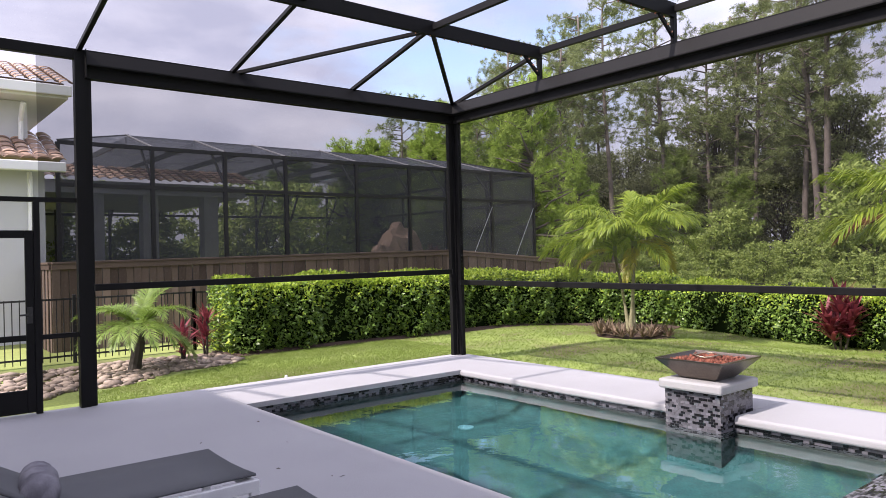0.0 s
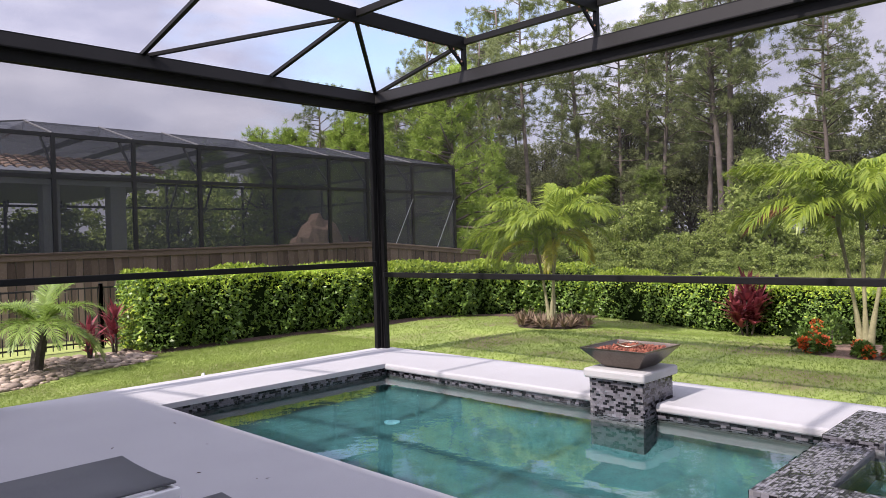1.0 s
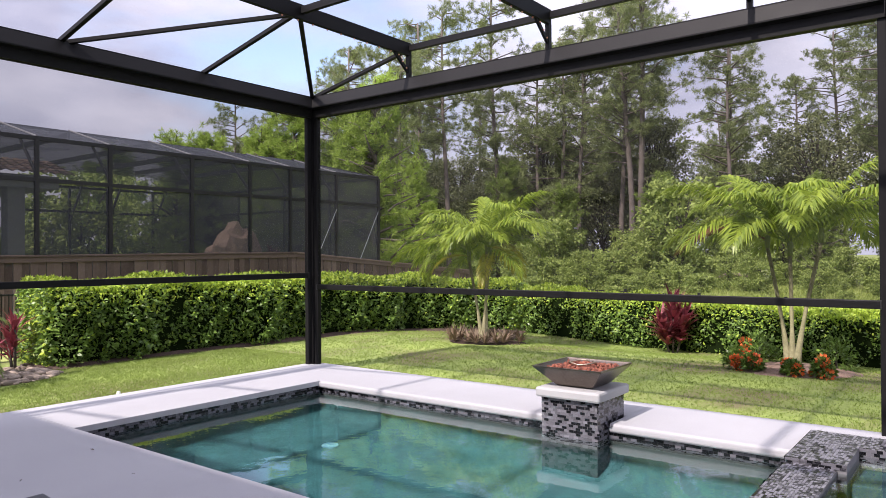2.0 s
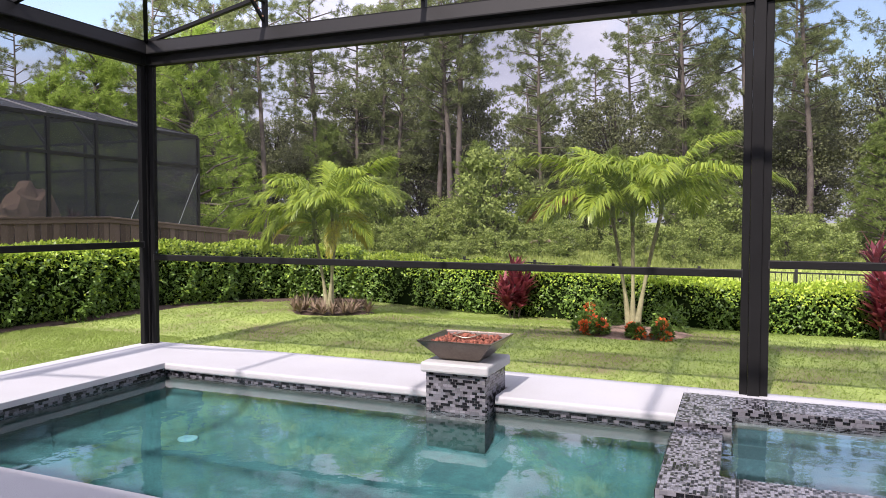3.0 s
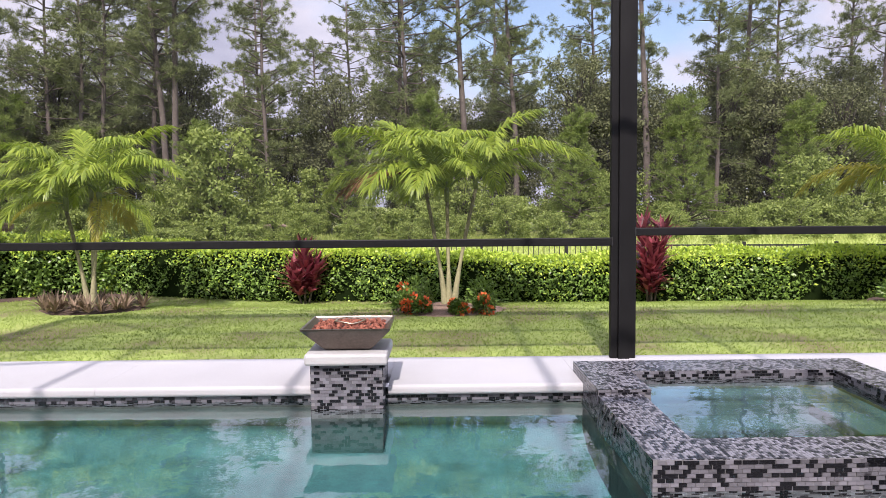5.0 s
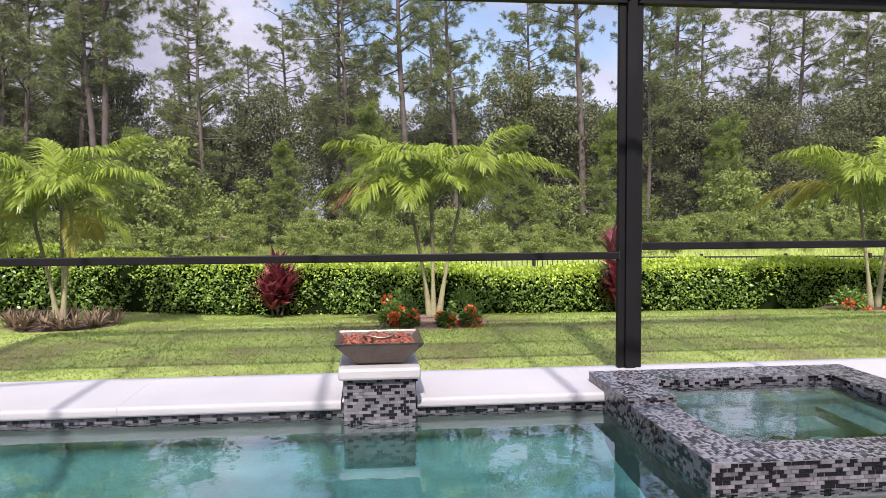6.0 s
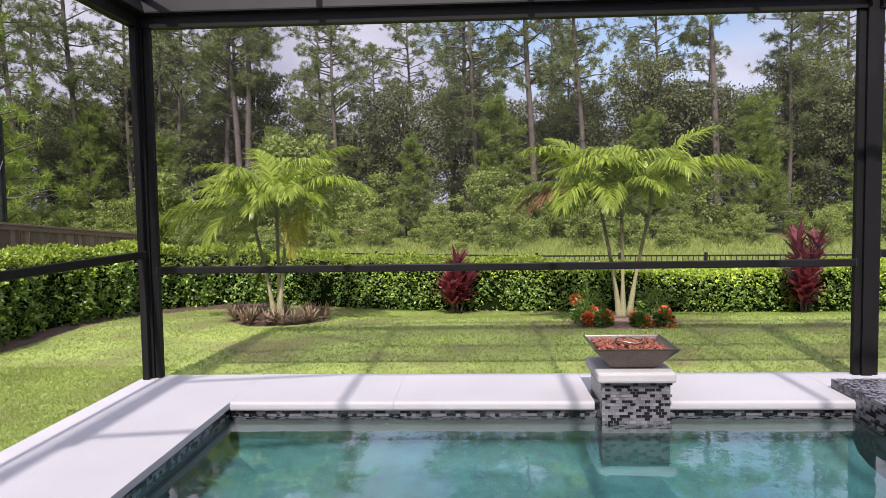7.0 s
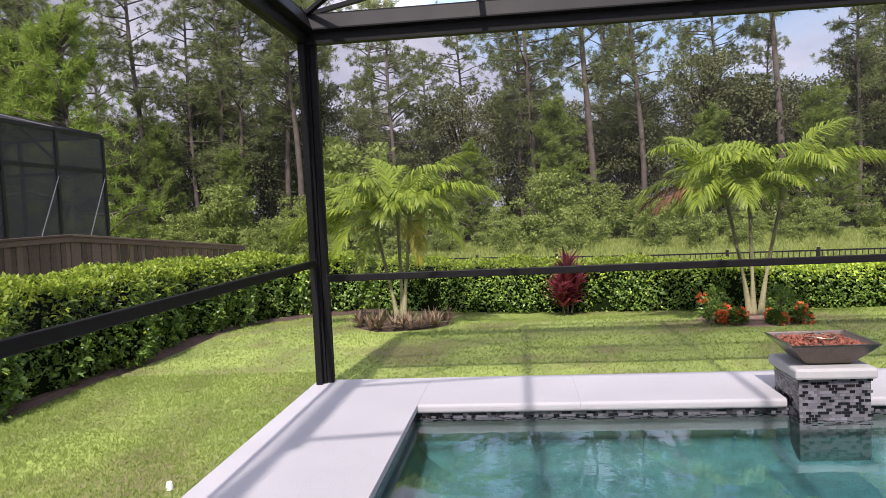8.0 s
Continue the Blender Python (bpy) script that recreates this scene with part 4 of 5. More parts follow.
# ---- palms ----
def frond_mesh(name, length, e0, e1, leaflets, leaf_len, leaf_w, hang, material, seed, vee=0.35):
    """A feather frond that leaves the crown along +x at e0 degrees and bends over to e1."""
    rng = np.random.default_rng(seed)
    n = 24
    ang = np.radians(e0 + (e1 - e0) * np.linspace(0, 1, n) ** 1.25)
    step = length / (n - 1)
    x, z = np.concatenate([[0], np.cumsum(np.cos(ang[:-1]) * step)]), np.concatenate([[0], np.cumsum(np.sin(ang[:-1]) * step)])
    sway = 0.10 * length * np.linspace(0, 1, n) ** 2 * rng.uniform(-1, 1)
    R = np.stack([x, sway, z], 1)
    T = unit(np.gradient(R, axis=0))
    s = np.linspace(0.16, 1.0, leaflets)
    V = []
    for sgn in (-1, 1):
        ss = np.clip(s + rng.normal(0, 0.006, leaflets), 0.12, 1)
        P = np.stack([np.interp(ss, np.linspace(0, 1, n), R[:, k]) for k in range(3)], 1)
        D0 = unit(np.stack([np.interp(ss, np.linspace(0, 1, n), T[:, k]) for k in range(3)], 1))
        side = np.array([0, sgn, 0.0])
        upv = unit(np.cross(D0, side) * sgn)
        D = unit(side * (0.95 - 0.5 * ss[:, None] ** 3) + D0 * (0.62 + 0.75 * ss[:, None] ** 2) + upv * (vee * rng.uniform(0.2, 1.4, (leaflets, 1))) + rng.normal(0, 0.10, (leaflets, 3)))
        ll = leaf_len * (0.35 + 0.65 * np.sin(np.pi * np.clip(ss * 0.9 + 0.08, 0, 1)) ** 0.7) * rng.uniform(0.85, 1.12, leaflets)
        half1 = P + D * (ll * 0.5)[:, None]
        D2 = unit(D + np.array([0, 0, -1.0]) * (hang * rng.uniform(0.6, 1.4, (leaflets, 1))))
        tip = half1 + D2 * (ll * 0.55)[:, None]
        S = unit(np.cross(D, upv)) * (leaf_w / 2)
        V.append(np.stack([P - S * 0.4, P + S * 0.4, half1 + S, half1 - S], 1).reshape(-1, 3))
        V.append(np.stack([half1 - S, half1 + S, tip + S * 0.12, tip - S * 0.12], 1).reshape(-1, 3))
    w = np.linspace(0.018, 0.004, n)
    for k in range(n - 1):
        for dy, dz in ((1, 0), (0, 1)):
            o0, o1 = np.array([0, dy, dz]) * w[k], np.array([0, dy, dz]) * w[k + 1]
            V.append(np.stack([R[k] - o0, R[k] + o0, R[k + 1] + o1, R[k + 1] - o1]))
    return quad_mesh(name, np.concatenate(V), material)


FRONDS = {}
for i, (e0, e1) in enumerate(((74, 6), (58, -18), (44, -36), (30, -52), (10, -68), (-14, -86))):
    FRONDS[i] = [frond_mesh("frond", 1.46 + 0.10 * (i % 3), e0, e1, 62, 0.43, 0.027, 0.9, m, 20 + i, 0.24) for m in (M_FROND, M_FROND_Y, M_FROND_B)]


def palm(at, stems, seed, label, fronds=10, tone=(), extra=(), low=3):
    """A clump of slim feather palms; stems: (foot offset, head offset with height, size)."""
    rng = random.Random(seed)
    ob = thing("palm_tree", at, label, "palm tree", "feather palms on the lawn")
    for si, (fx, fy, hx, hy, hz, size) in enumerate(stems):
        pts, rad = [], []
        for k in range(11):
            t = k / 10
            pts.append((fx + (hx - fx) * t ** 1.3, fy + (hy - fy) * t ** 1.3, -0.06 + hz * t))
            rad.append((0.062 - 0.036 * min(1, t * 2.6)) * (1.06 if k % 2 else 1.0))
        part("trunk", tube(bmesh.new(), pts, rad, 10), M_TRUNK, ob, "slim ringed grey trunk", True)
        part("crown_shaft", tube(bmesh.new(), [pts[-1], (hx, hy, hz + 0.10), (hx, hy, hz + 0.24)], [0.034, 0.040, 0.018], 9), M_TRUNKGREEN, ob, "smooth green crown shaft", True)
        for k in range(fronds):
            level = [1, 2, 0, 3, 2, 3, 1, 2, low, 2, 3, 1][k % 12]
            mi = 0
            if (si, k) in tone:
                mi = tone[(si, k)]
            fr = new("frond", FRONDS[level][mi])
            fr.parent = ob
            az = k * 2.39996 + si * 1.1 + rng.uniform(-0.25, 0.25)
            sc = size * rng.uniform(0.88, 1.1)
            fr.matrix_local = Matrix.Translation(Vector((hx, hy, hz + 0.12)) * U) @ Matrix.Rotation(az, 4, "Z") @ Matrix.Rotation(rng.uniform(-0.25, 0.25), 4, "X") @ Matrix.Diagonal((sc, sc, sc, 1))
    for si, az, level, mi, sc in extra:
        fr = new("frond", FRONDS[level][mi])
        fr.parent = ob
        fr.matrix_local = Matrix.Translation(Vector((stems[si][2], stems[si][3], stems[si][4] + 0.05)) * U) @ Matrix.Rotation(radians(az), 4, "Z") @ Matrix.Diagonal((sc, sc, sc, 1))
        if mi:
            fr["label"] = ("", "yellowing frond", "dead brown frond")[mi]
    return ob


P1 = (11.35, 8.52, float(ground_z(11.35, 8.52)))
P2 = (11.0, 3.02, float(ground_z(11.0, 3.02)))
P3 = (11.75, -4.6, float(ground_z(11.75, -4.6)))
palm(P1, [(-0.05, -0.05, -0.1, -0.24, 1.66, 0.98), (0.05, 0.05, 0.05, 0.34, 1.58, 1.0), (0.08, -0.02, 0.15, 0.0, 1.78, 0.9)], 1, "clump of green feather palms with yellowing lower fronds on the lawn", 10, {(0, 8): 1}, [(0, 205, 5, 1, 0.55), (1, 80, 3, 0, 1.1), (1, 120, 4, 1, 0.55), (1, 170, 5, 0, 0.6), (0, 250, 4, 0, 0.7)], 4)
palm(P2, [(-0.05, -0.06, -0.08, -0.40, 1.84, 1.04), (0.05, 0.0, 0.05, 0.02, 1.66, 0.92), (0.05, 0.05, 0.10, 0.33, 1.78, 0.98)], 2, "clump of green feather palms with one dead brown frond", 9, {}, [(2, 85, 3, 2, 0.95), (2, 105, 3, 2, 0.85), (0, 265, 2, 0, 1.1)])
palm(P3, [(0.0, 0.0, -0.1, 0.3, 1.8, 1.1), (0.1, -0.2, 0.1, -0.5, 1.9, 1.1)], 3, "clump of green feather palms beside the far hedge", 12, {(0, 3): 1, (0, 8): 1})

PH = [frond_mesh("frond", 1.0, e0, e1, 84, 0.21, 0.010, 0.3, M_PHOENIX, 60 + i, 0.25) for i, (e0, e1) in enumerate(((75, 0), (50, -40), (25, -65), (0, -80)))]
ph = thing("date_palm", (3.15, 11.3, -0.1), "small pygmy date palm with fine drooping fronds in the rock bed", "palm tree")
part("trunk", tube(bmesh.new(), [(-0.06, 0, -0.05), (-0.02, 0, 0.2), (0.03, 0, 0.5), (0.05, 0, 0.74)], [0.10, 0.085, 0.09, 0.05], 10), M_BARKDARK, ph, "short dark shaggy trunk")
for k in range(26):
    fr = new("frond", PH[(0, 1, 1, 2, 2, 3, 1, 2)[k % 8]])
    fr.parent = ph
    fr.matrix_local = Matrix.Translation(Vector((0.05, 0, 0.68)) * U) @ Matrix.Rotation(k * 2.4, 4, "Z") @ Matrix.Rotation(0.2 * math.sin(k * 3), 4, "X")


# ---- low planting ----
def rosette(V, rng, c, axis, n, length, width, spread, droop):
    """Strap leaves round a centre."""
    az = rng.uniform(0, math.tau, n)
    el = rng.uniform(spread[0], spread[1], n)
    D = np.stack([np.cos(az) * np.cos(el), np.sin(az) * np.cos(el), np.sin(el)], 1) + np.array(axis) * 0.15
    D = unit(D)
    L = length * rng.uniform(0.7, 1.15, n)
    N = unit(np.stack([-np.cos(az) * np.sin(el), -np.sin(az) * np.sin(el), np.cos(el)], 1))
    S = unit(np.cross(D, N)) * width / 2
    c = np.asarray(c, float)
    mid = c + D * (L * 0.55)[:, None]
    D2 = unit(D + np.array([0, 0, -1.0]) * droop)
    tip = mid + D2 * (L * 0.5)[:, None]
    V.append(np.stack([np.broadcast_to(c, mid.shape) - S * 0.3, np.broadcast_to(c, mid.shape) + S * 0.3, mid + S, mid - S], 1).reshape(-1, 3))
    V.append(np.stack([mid - S, mid + S, tip + S * 0.08, tip - S * 0.08], 1).reshape(-1, 3))


def cordyline(at, canes, seed, label, leaf=0.52, wide=0.085, lush=9):
    rng = np.random.default_rng(seed)
    ob = thing("cordyline", at, label, "plant", "red cordylines")
    for x, y, h in canes:
        part("cane", tube(bmesh.new(), [(x * 0.3, y * 0.3, -0.05), (x * 0.7, y * 0.7, h * 0.5), (x, y, h)], [0.022, 0.02, 0.015], 6), M_BARKDARK, ob, "thin bare cane", True)
        V = []
        for k in range(7):
            t = 0.34 + 0.66 * k / 6
            rosette(V, rng, (x * (0.3 + 0.7 * t), y * (0.3 + 0.7 * t), h * t), (0, 0, 1), lush + k // 2, leaf * (0.55 + 0.4 * t), wide, (0.25 + 0.1 * k / 6, 0.85 + 0.65 * k / 6), 0.4)
        lo = new("leaves", quad_mesh("leaves", np.concatenate(V), M_TI))
        lo.parent = ob
        tagged(lo, "broad wine-red strap leaves", kind="stuff")
    return ob


gz = lambda x, y: float(ground_z(x, y))
cordyline((13.65, 5.66, gz(13.65, 5.66)), [(0, 0, 0.86), (0.12, -0.18, 0.62), (-0.12, 0.16, 0.46)], 1, "wine-red cordyline in front of the far hedge")
cordyline((12.95, -0.57, gz(12.95, -0.57)), [(0, 0.15, 1.25), (0.05, -0.22, 1.2), (-0.1, 0.0, 0.8), (0.05, 0.05, 0.4)], 2, "tall wine-red cordyline in front of the far hedge")
cordyline((4.0, 11.85, -0.1), [(0, 0, 0.45), (0.1, 0.1, 0.3)], 3, "small red cordyline in the rock bed", 0.36, 0.055, 3)
cordyline((4.55, 12.2, -0.1), [(0, 0, 0.62), (-0.05, 0.1, 0.4)], 4, "red cordyline in the rock bed", 0.4, 0.055, 3)


def mound(name, at, rx, ry, h, material, label):
    bm = bmesh.new()
    rings = []
    for r in (1.0, 0.8, 0.55, 0.25):
        rings.append([bm.verts.new((rx * r * math.cos(a) * (1 + 0.08 * math.sin(3 * a)), ry * r * math.sin(a) * (1 + 0.07 * math.cos(4 * a)), -0.03 + h * (1 - r ** 2))) for a in [k * math.tau / 28 for k in range(28)]])
    for a, b in zip(rings, rings[1:]):
        for k in range(28):
            bm.faces.new((a[k], a[(k + 1) % 28], b[(k + 1) % 28], b[k]))
    bm.faces.new(rings[-1])
    ob = finish(name, bm, material, None, "", True)
    ob.location = Vector(at) * U
    return tagged(ob, label, "planting bed", kind="structure")


bm = bmesh.new()
strip = []
for x, y in ((4.7, 12.3), (6.5, 12.25), (8.0, 12.18), (9.7, 12.17), (11.3, 12.17), (12.7, 11.95), (13.8, 11.3), (14.4, 9.9)):
    wob = 0.05 * math.sin(x * 5.0)
    strip.append([bm.verts.new((x - (0.25 + wob) * (x > 12.5), y - 0.68 + wob + 0.15 * (x > 13.2), gz(x, y - 0.8) + 0.006)), bm.verts.new((x, y - 0.55, gz(x, y - 0.5) + 0.045)), bm.verts.new((x, y, gz(x, y) + 0.05))])
for a, b in zip(strip, strip[1:]):
    for k in range(2):
        bm.faces.new((a[k], b[k], b[k + 1], a[k + 1]))
tagged(finish("mulch_bed", bm, M_MULCH, None, "", True), "strip of dark brown mulch along the hedge", "planting bed", kind="structure")
mound("mulch_bed", P1, 0.8, 0.95, 0.09, M_MULCH, "brown mulch round the palm")
mound("mulch_bed", P2, 0.85, 0.95, 0.11, M_CHIPS, "pale brown bark chips round the palm")
mound("mulch_bed", P3, 0.75, 0.85, 0.06, M_MULCH, "brown mulch round the palm")
br = random.Random(4)
for k in range(26):
    a, r = k * 2.4, 0.30 + 0.42 * math.sqrt((k % 13) / 13)
    V = []
    rosette(V, np.random.default_rng(100 + k), (0, 0, 0.0), (0, 0, 1), 24, 0.27, 0.035, (0.15, 1.35), 0.3)
    lo = finish("bromeliad", bmesh.new(), M_BROM)
    lo.data = quad_mesh("bromeliad", np.concatenate(V), M_BROM)
    x, y = P1[0] + r * math.cos(a) * 0.85, P1[1] + r * math.sin(a) * 1.15
    lo.location = Vector((x, y, gz(x, y) + 0.03)) * U
    tagged(lo, "brown-green bromeliad rosette round the palm's foot", "plant", "bromeliads round the palm")


def shrub(at, r, h, n, leaf, seed, label, flowers=0):
    rng = np.random.default_rng(seed)
    ob = thing("flowering_shrub", at, label, "shrub", "low flowering shrubs")
    d = rand_dirs(rng, n)
    d[:, 2] = np.abs(d[:, 2])
    P = d * np.array([r, r, h]) * rng.uniform(0.55, 1.0, (n, 1)) + np.array([0, 0, 0.05])
    lo = new("leaves", quad_mesh("leaves", blades(P, d + rand_dirs(rng, n) * 0.7, d + np.array([0, 0, 0.5]) + rand_dirs(rng, n) * 0.3, leaf, leaf * 0.45), M_HEDGE))
    lo.parent = ob
    tagged(lo, "small green leaves", kind="stuff")
    part("stem", tube(bmesh.new(), [(0, 0, -0.04), (0.01, 0.0, h * 0.6)], [0.02, 0.008], 5), M_BARKDARK, ob)
    for k in range(flowers):
        dd = unit(rng.normal(size=3) * np.array([1, 1, 0.6]) + np.array([-0.5, 0, 0.5]))
        c = dd * np.array([r, r, h]) * 0.98 + np.array([0, 0, 0.06])
        q = rand_dirs(rng, 44)
        fl = new("flower_head", quad_mesh("flower_head", blades(c + q * 0.055, q, rand_dirs(rng, 44), 0.052, 0.040), M_FLOWER))
        fl.parent = ob
        tagged(fl, "orange-red flower cluster")
    return ob


for i, (dx, dy, r, h, f) in enumerate(((-0.36, 0.66, 0.16, 0.26, 4), (-0.5, 0.40, 0.13, 0.18, 2), (-0.58, -0.12, 0.11, 0.15, 2), (-0.5, -0.48, 0.13, 0.19, 3), (0.3, 0.5, 0.26, 0.42, 1), (0.35, -0.5, 0.26, 0.44, 0))):
    x, y = P2[0] + dx, P2[1] + dy
    shrub((x, y, gz(x, y)), r, h, 420, 0.075, 40 + i, "low green shrub with orange-red flower clusters", f)
for dx, dy, r, h, f in ((-0.2, 0.55, 0.28, 0.34, 4), (-0.35, -0.3, 0.22, 0.24, 3)):
    x, y = P3[0] + dx, P3[1] + dy
    shrub((x, y, gz(x, y)), r, h, 460, 0.078, 51 + int(dx * 10), "low green shrub with orange-red flower clusters", f)

# rock bed with river stones
bm = bmesh.new()
sr = random.Random(21)
for i in range(1500):
    x = sr.uniform(0.6, 4.75)
    lo_y = 9.75 + 0.45 * max(0, x - 1.5) + 0.15 * math.sin(x * 4)
    y = sr.uniform(min(lo_y, 12.2), 12.4)
    s = sr.choice((0.022, 0.03, 0.04, 0.055, 0.075)) * sr.uniform(0.8, 1.2)
    m = Matrix.Translation((x, y, gz(x, y) + s * 0.25)) @ Euler((0, 0, sr.random() * 6)).to_matrix().to_4x4() @ Matrix.Diagonal((s * sr.uniform(1, 1.7), s, s * 0.5, 1))
    bmesh.ops.create_icosphere(bm, subdivisions=1, radius=1.0, matrix=m)
tagged(finish("river_stones", bm, M_STONE, None, "", True), "tan rounded river stones covering a planting bed", "stones", kind="stuff")

bm = bmesh.new()
tube(bm, [(0, 0, 0), (0, 0, 0.12), (0, 0, 0.15), (0, 0, 0.18)], [0.026, 0.026, 0.025, 0.018], 10)
cup = finish("sprinkler_cap", bm, M_WHITE)
cup.location = Vector((4.41, 9.0, gz(4.41, 9.0) - 0.125)) * U
tagged(cup, "small white plastic cap in the lawn beside the deck", "sprinkler")

for i, (x, y) in enumerate(((2.35, 5.05), (2.55, 4.62), (2.60, 4.56), (2.2, 6.2), (2.9, 6.6), (1.9, 5.6), (2.75, 5.7))):
    bm = bmesh.new()
    c = Euler((0.2, 0.15, i * 1.3)).to_matrix()
    bm.faces.new([bm.verts.new(c @ Vector(q) + Vector((x, y, 0.008))) for q in ((-0.022, 0, 0), (0, -0.009, 0.004), (0.022, 0, 0), (0, 0.009, 0.004))])
    tagged(finish("fallen_leaf", bm, M_MULCH), "small dry brown leaf lying on the deck", "leaf", "fallen leaves on the deck")


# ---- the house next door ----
NB = Matrix.Translation((-0.38, 0.02, 0.05)) @ Matrix.Diagonal((1.12, 1.12, 1.12, 1))  # scales the neighbour's plot 1.12 times, roughly about the first camera position
tile_bm = bmesh.new()
prof = [(0.17 * math.cos(a), 0.085 * math.sin(a)) for a in [math.pi * k / 6 for k in range(7)]]
ends = [[tile_bm.verts.new((x * s, y, z * s + d)) for x, z in prof] for y, s, d in ((0, 1.0, 0.03), (0.46, 0.86, 0.0))]
for k in range(6):
    tile_bm.faces.new((ends[0][k], ends[0][k + 1], ends[1][k + 1], ends[1][k]))
ends2 = [[tile_bm.verts.new((x * s * 0.88, y, z * s * 0.80 + d)) for x, z in prof] for y, s, d in ((0, 1.0, 0.03), (0.46, 0.86, 0.0))]
for k in range(6):
    tile_bm.faces.new((ends2[0][k + 1], ends2[0][k], ends2[1][k], ends2[1][k + 1]))
    tile_bm.faces.new((ends[0][k + 1], ends[0][k], ends2[0][k], ends2[0][k + 1]))
for v in tile_bm.verts:
    v.co *= U * 0.72
ROOF_ME = bpy.data.meshes.new("roof_tile")
tile_bm.to_mesh(ROOF_ME)
tile_bm.free()
ROOF_ME.materials.append(M_ROOFTILE)


def tiled_roof(parent, corner, along, uphill, cols, rows):
    """Barrel tiles in courses from the eave upwards."""
    along, uphill = Vector(along).normalized(), Vector(uphill).normalized()
    turn = Matrix((along, uphill, along.cross(uphill))).transposed().to_4x4()
    for r in range(rows):
        for c in range(cols):
            ob = new("roof_tile", ROOF_ME)
            ob.parent = parent
            ob.matrix_local = Matrix.Translation((Vector(corner) + along * (0.25 * c + 0.12) + uphill * 0.29 * r) * U) @ turn @ Matrix.Rotation(tile_rng.uniform(-0.02, 0.02), 4, "Z")


nb = thing("neighbour_house", (0, 0, 0), "grey two-storey stucco house with barrel-tile roofs and white gutters", "house")
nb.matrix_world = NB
part("wall", slab(-6, 2.85, 15.9, 24, -0.3, 4.5), M_STUCCO, nb, "pale grey stucco wall")
part("wall", slab(-6, 3.0, 15.2, 15.88, -0.3, 3.1), M_STUCCO, nb, "pale grey stucco wall")
part("soffit", slab(-6, 3.45, 15.3, 24, 4.51, 4.6), M_WHITE, nb)
part("gutter", slab(-6, 3.5, 15.18, 15.30, 4.55, 4.75, 0.02), M_WHITE, nb, "white rain gutter")
part("gutter", slab(-6, 3.28, 14.72, 14.86, 3.04, 3.22, 0.02), M_WHITE, nb, "white rain gutter")
part("downpipe", tube(bmesh.new(), [(2.75, 15.2, 3.05), (2.75, 15.1, 2.85), (2.75, 15.12, 2.6), (2.75, 15.12, 0)], [0.045] * 4, 8), M_WHITE, nb, "white downpipe")
part("downpipe", tube(bmesh.new(), [(2.72, 15.5, 4.4), (2.72, 15.8, 4.1), (2.72, 15.8, 3.3)], [0.045] * 3, 8), M_WHITE, nb, "white downpipe")
part("roof", bar((-6, 15.3, 3.32), (3.25, 15.3, 3.32), 1.0, 0.06), M_ROOFTILE, nb)
part("roof", bar((-6, 16.1, 4.80), (3.4, 16.1, 4.80), 1.4, 0.06), M_ROOFTILE, nb)
tiled_roof(nb, (0.8, 14.78, 3.24), (1, 0, 0), (0, 1, 0.45), 10, 6)
tiled_roof(nb, (0.8, 15.22, 4.77), (1, 0, 0), (0, 1, 0.36), 11, 8)

# covered terrace of that house, inside its own enclosure
lan = thing("neighbour_terrace", (0, 0, 0), "shaded covered terrace with grey columns and a barrel-tile roof", "terrace")
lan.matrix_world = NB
part("roof_slab", slab(2.0, 8.9, 19.6, 27, 3.1, 3.42), M_STUCCO, lan)
part("back_wall", slab(-2.0, 5.6, 26.6, 27, -0.2, 3.1), M_STUCCO, lan)
for x in (4.95, 6.3, 7.93):
    part("column", slab(x - 0.2, x + 0.2, 19.7, 20.1, -0.2, 3.1, 0.01), M_STUCCO, lan, "square grey column")
tiled_roof(lan, (2.5, 19.45, 3.44), (1, 0, 0), (0, 1, 0.34), 27, 5)

nc = thing("neighbour_enclosure", (0, 0, 0), "large dark screened pool enclosure with a low mansard roof", "enclosure")
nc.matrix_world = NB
NX, NY0, NY1, NE, NT = (3.4, 5.24, 6.87, 8.4, 10.43, 12.15, 13.5, 15.26, 17.1), 16.1, 26.0, 3.80, 4.33
for x in NX:
    part("post", slab(x - 0.04, x + 0.04, NY0 - 0.04, NY0 + 0.04, -0.4, NE), M_IRON, nc)
    part("post", slab(x - 0.04, x + 0.04, NY1 - 0.04, NY1 + 0.04, -0.4, NE), M_IRON, nc)
    part("rafter", bar((x, NY0, NE + 0.045), (x + (1.9 if x < 4 else (-1.9 if x > 17 else 0)), NY0 + 1.9, NT + 0.045), 0.035, 0.03), M_PALEALU if x < 17 else M_IRON, nc, "pale aluminium rafter")
    if 4 < x < 17:
        part("roof_beam", bar((x, NY0 + 1.9, NT - 0.08), (x, NY1 - 1.9, NT - 0.08), 0.05, 0.14), M_IRON, nc)
        part("knee_brace", bar((x, NY0 + 0.04, 3.1), (x, NY0 + 0.8, NE + 0.1), 0.04, 0.06), M_IRON, nc)
        part("knee_brace", bar((x, NY1 - 0.04, 2.6), (x, NY1 - 0.9, NE), 0.05, 0.08), M_IRON, nc)
for z in (NE, 2.95, 1.0):
    part("rail", slab(NX[0], NX[-1], NY0 - 0.03, NY0 + 0.03, z - 0.04, z + 0.04), M_IRON, nc)
    part("rail", slab(NX[0], NX[-1], NY1 - 0.03, NY1 + 0.03, z - 0.04, z + 0.04), M_IRON, nc)
    part("rail", slab(NX[-1] - 0.03, NX[-1] + 0.03, NY0, NY1, z - 0.04, z + 0.04), M_IRON, nc)
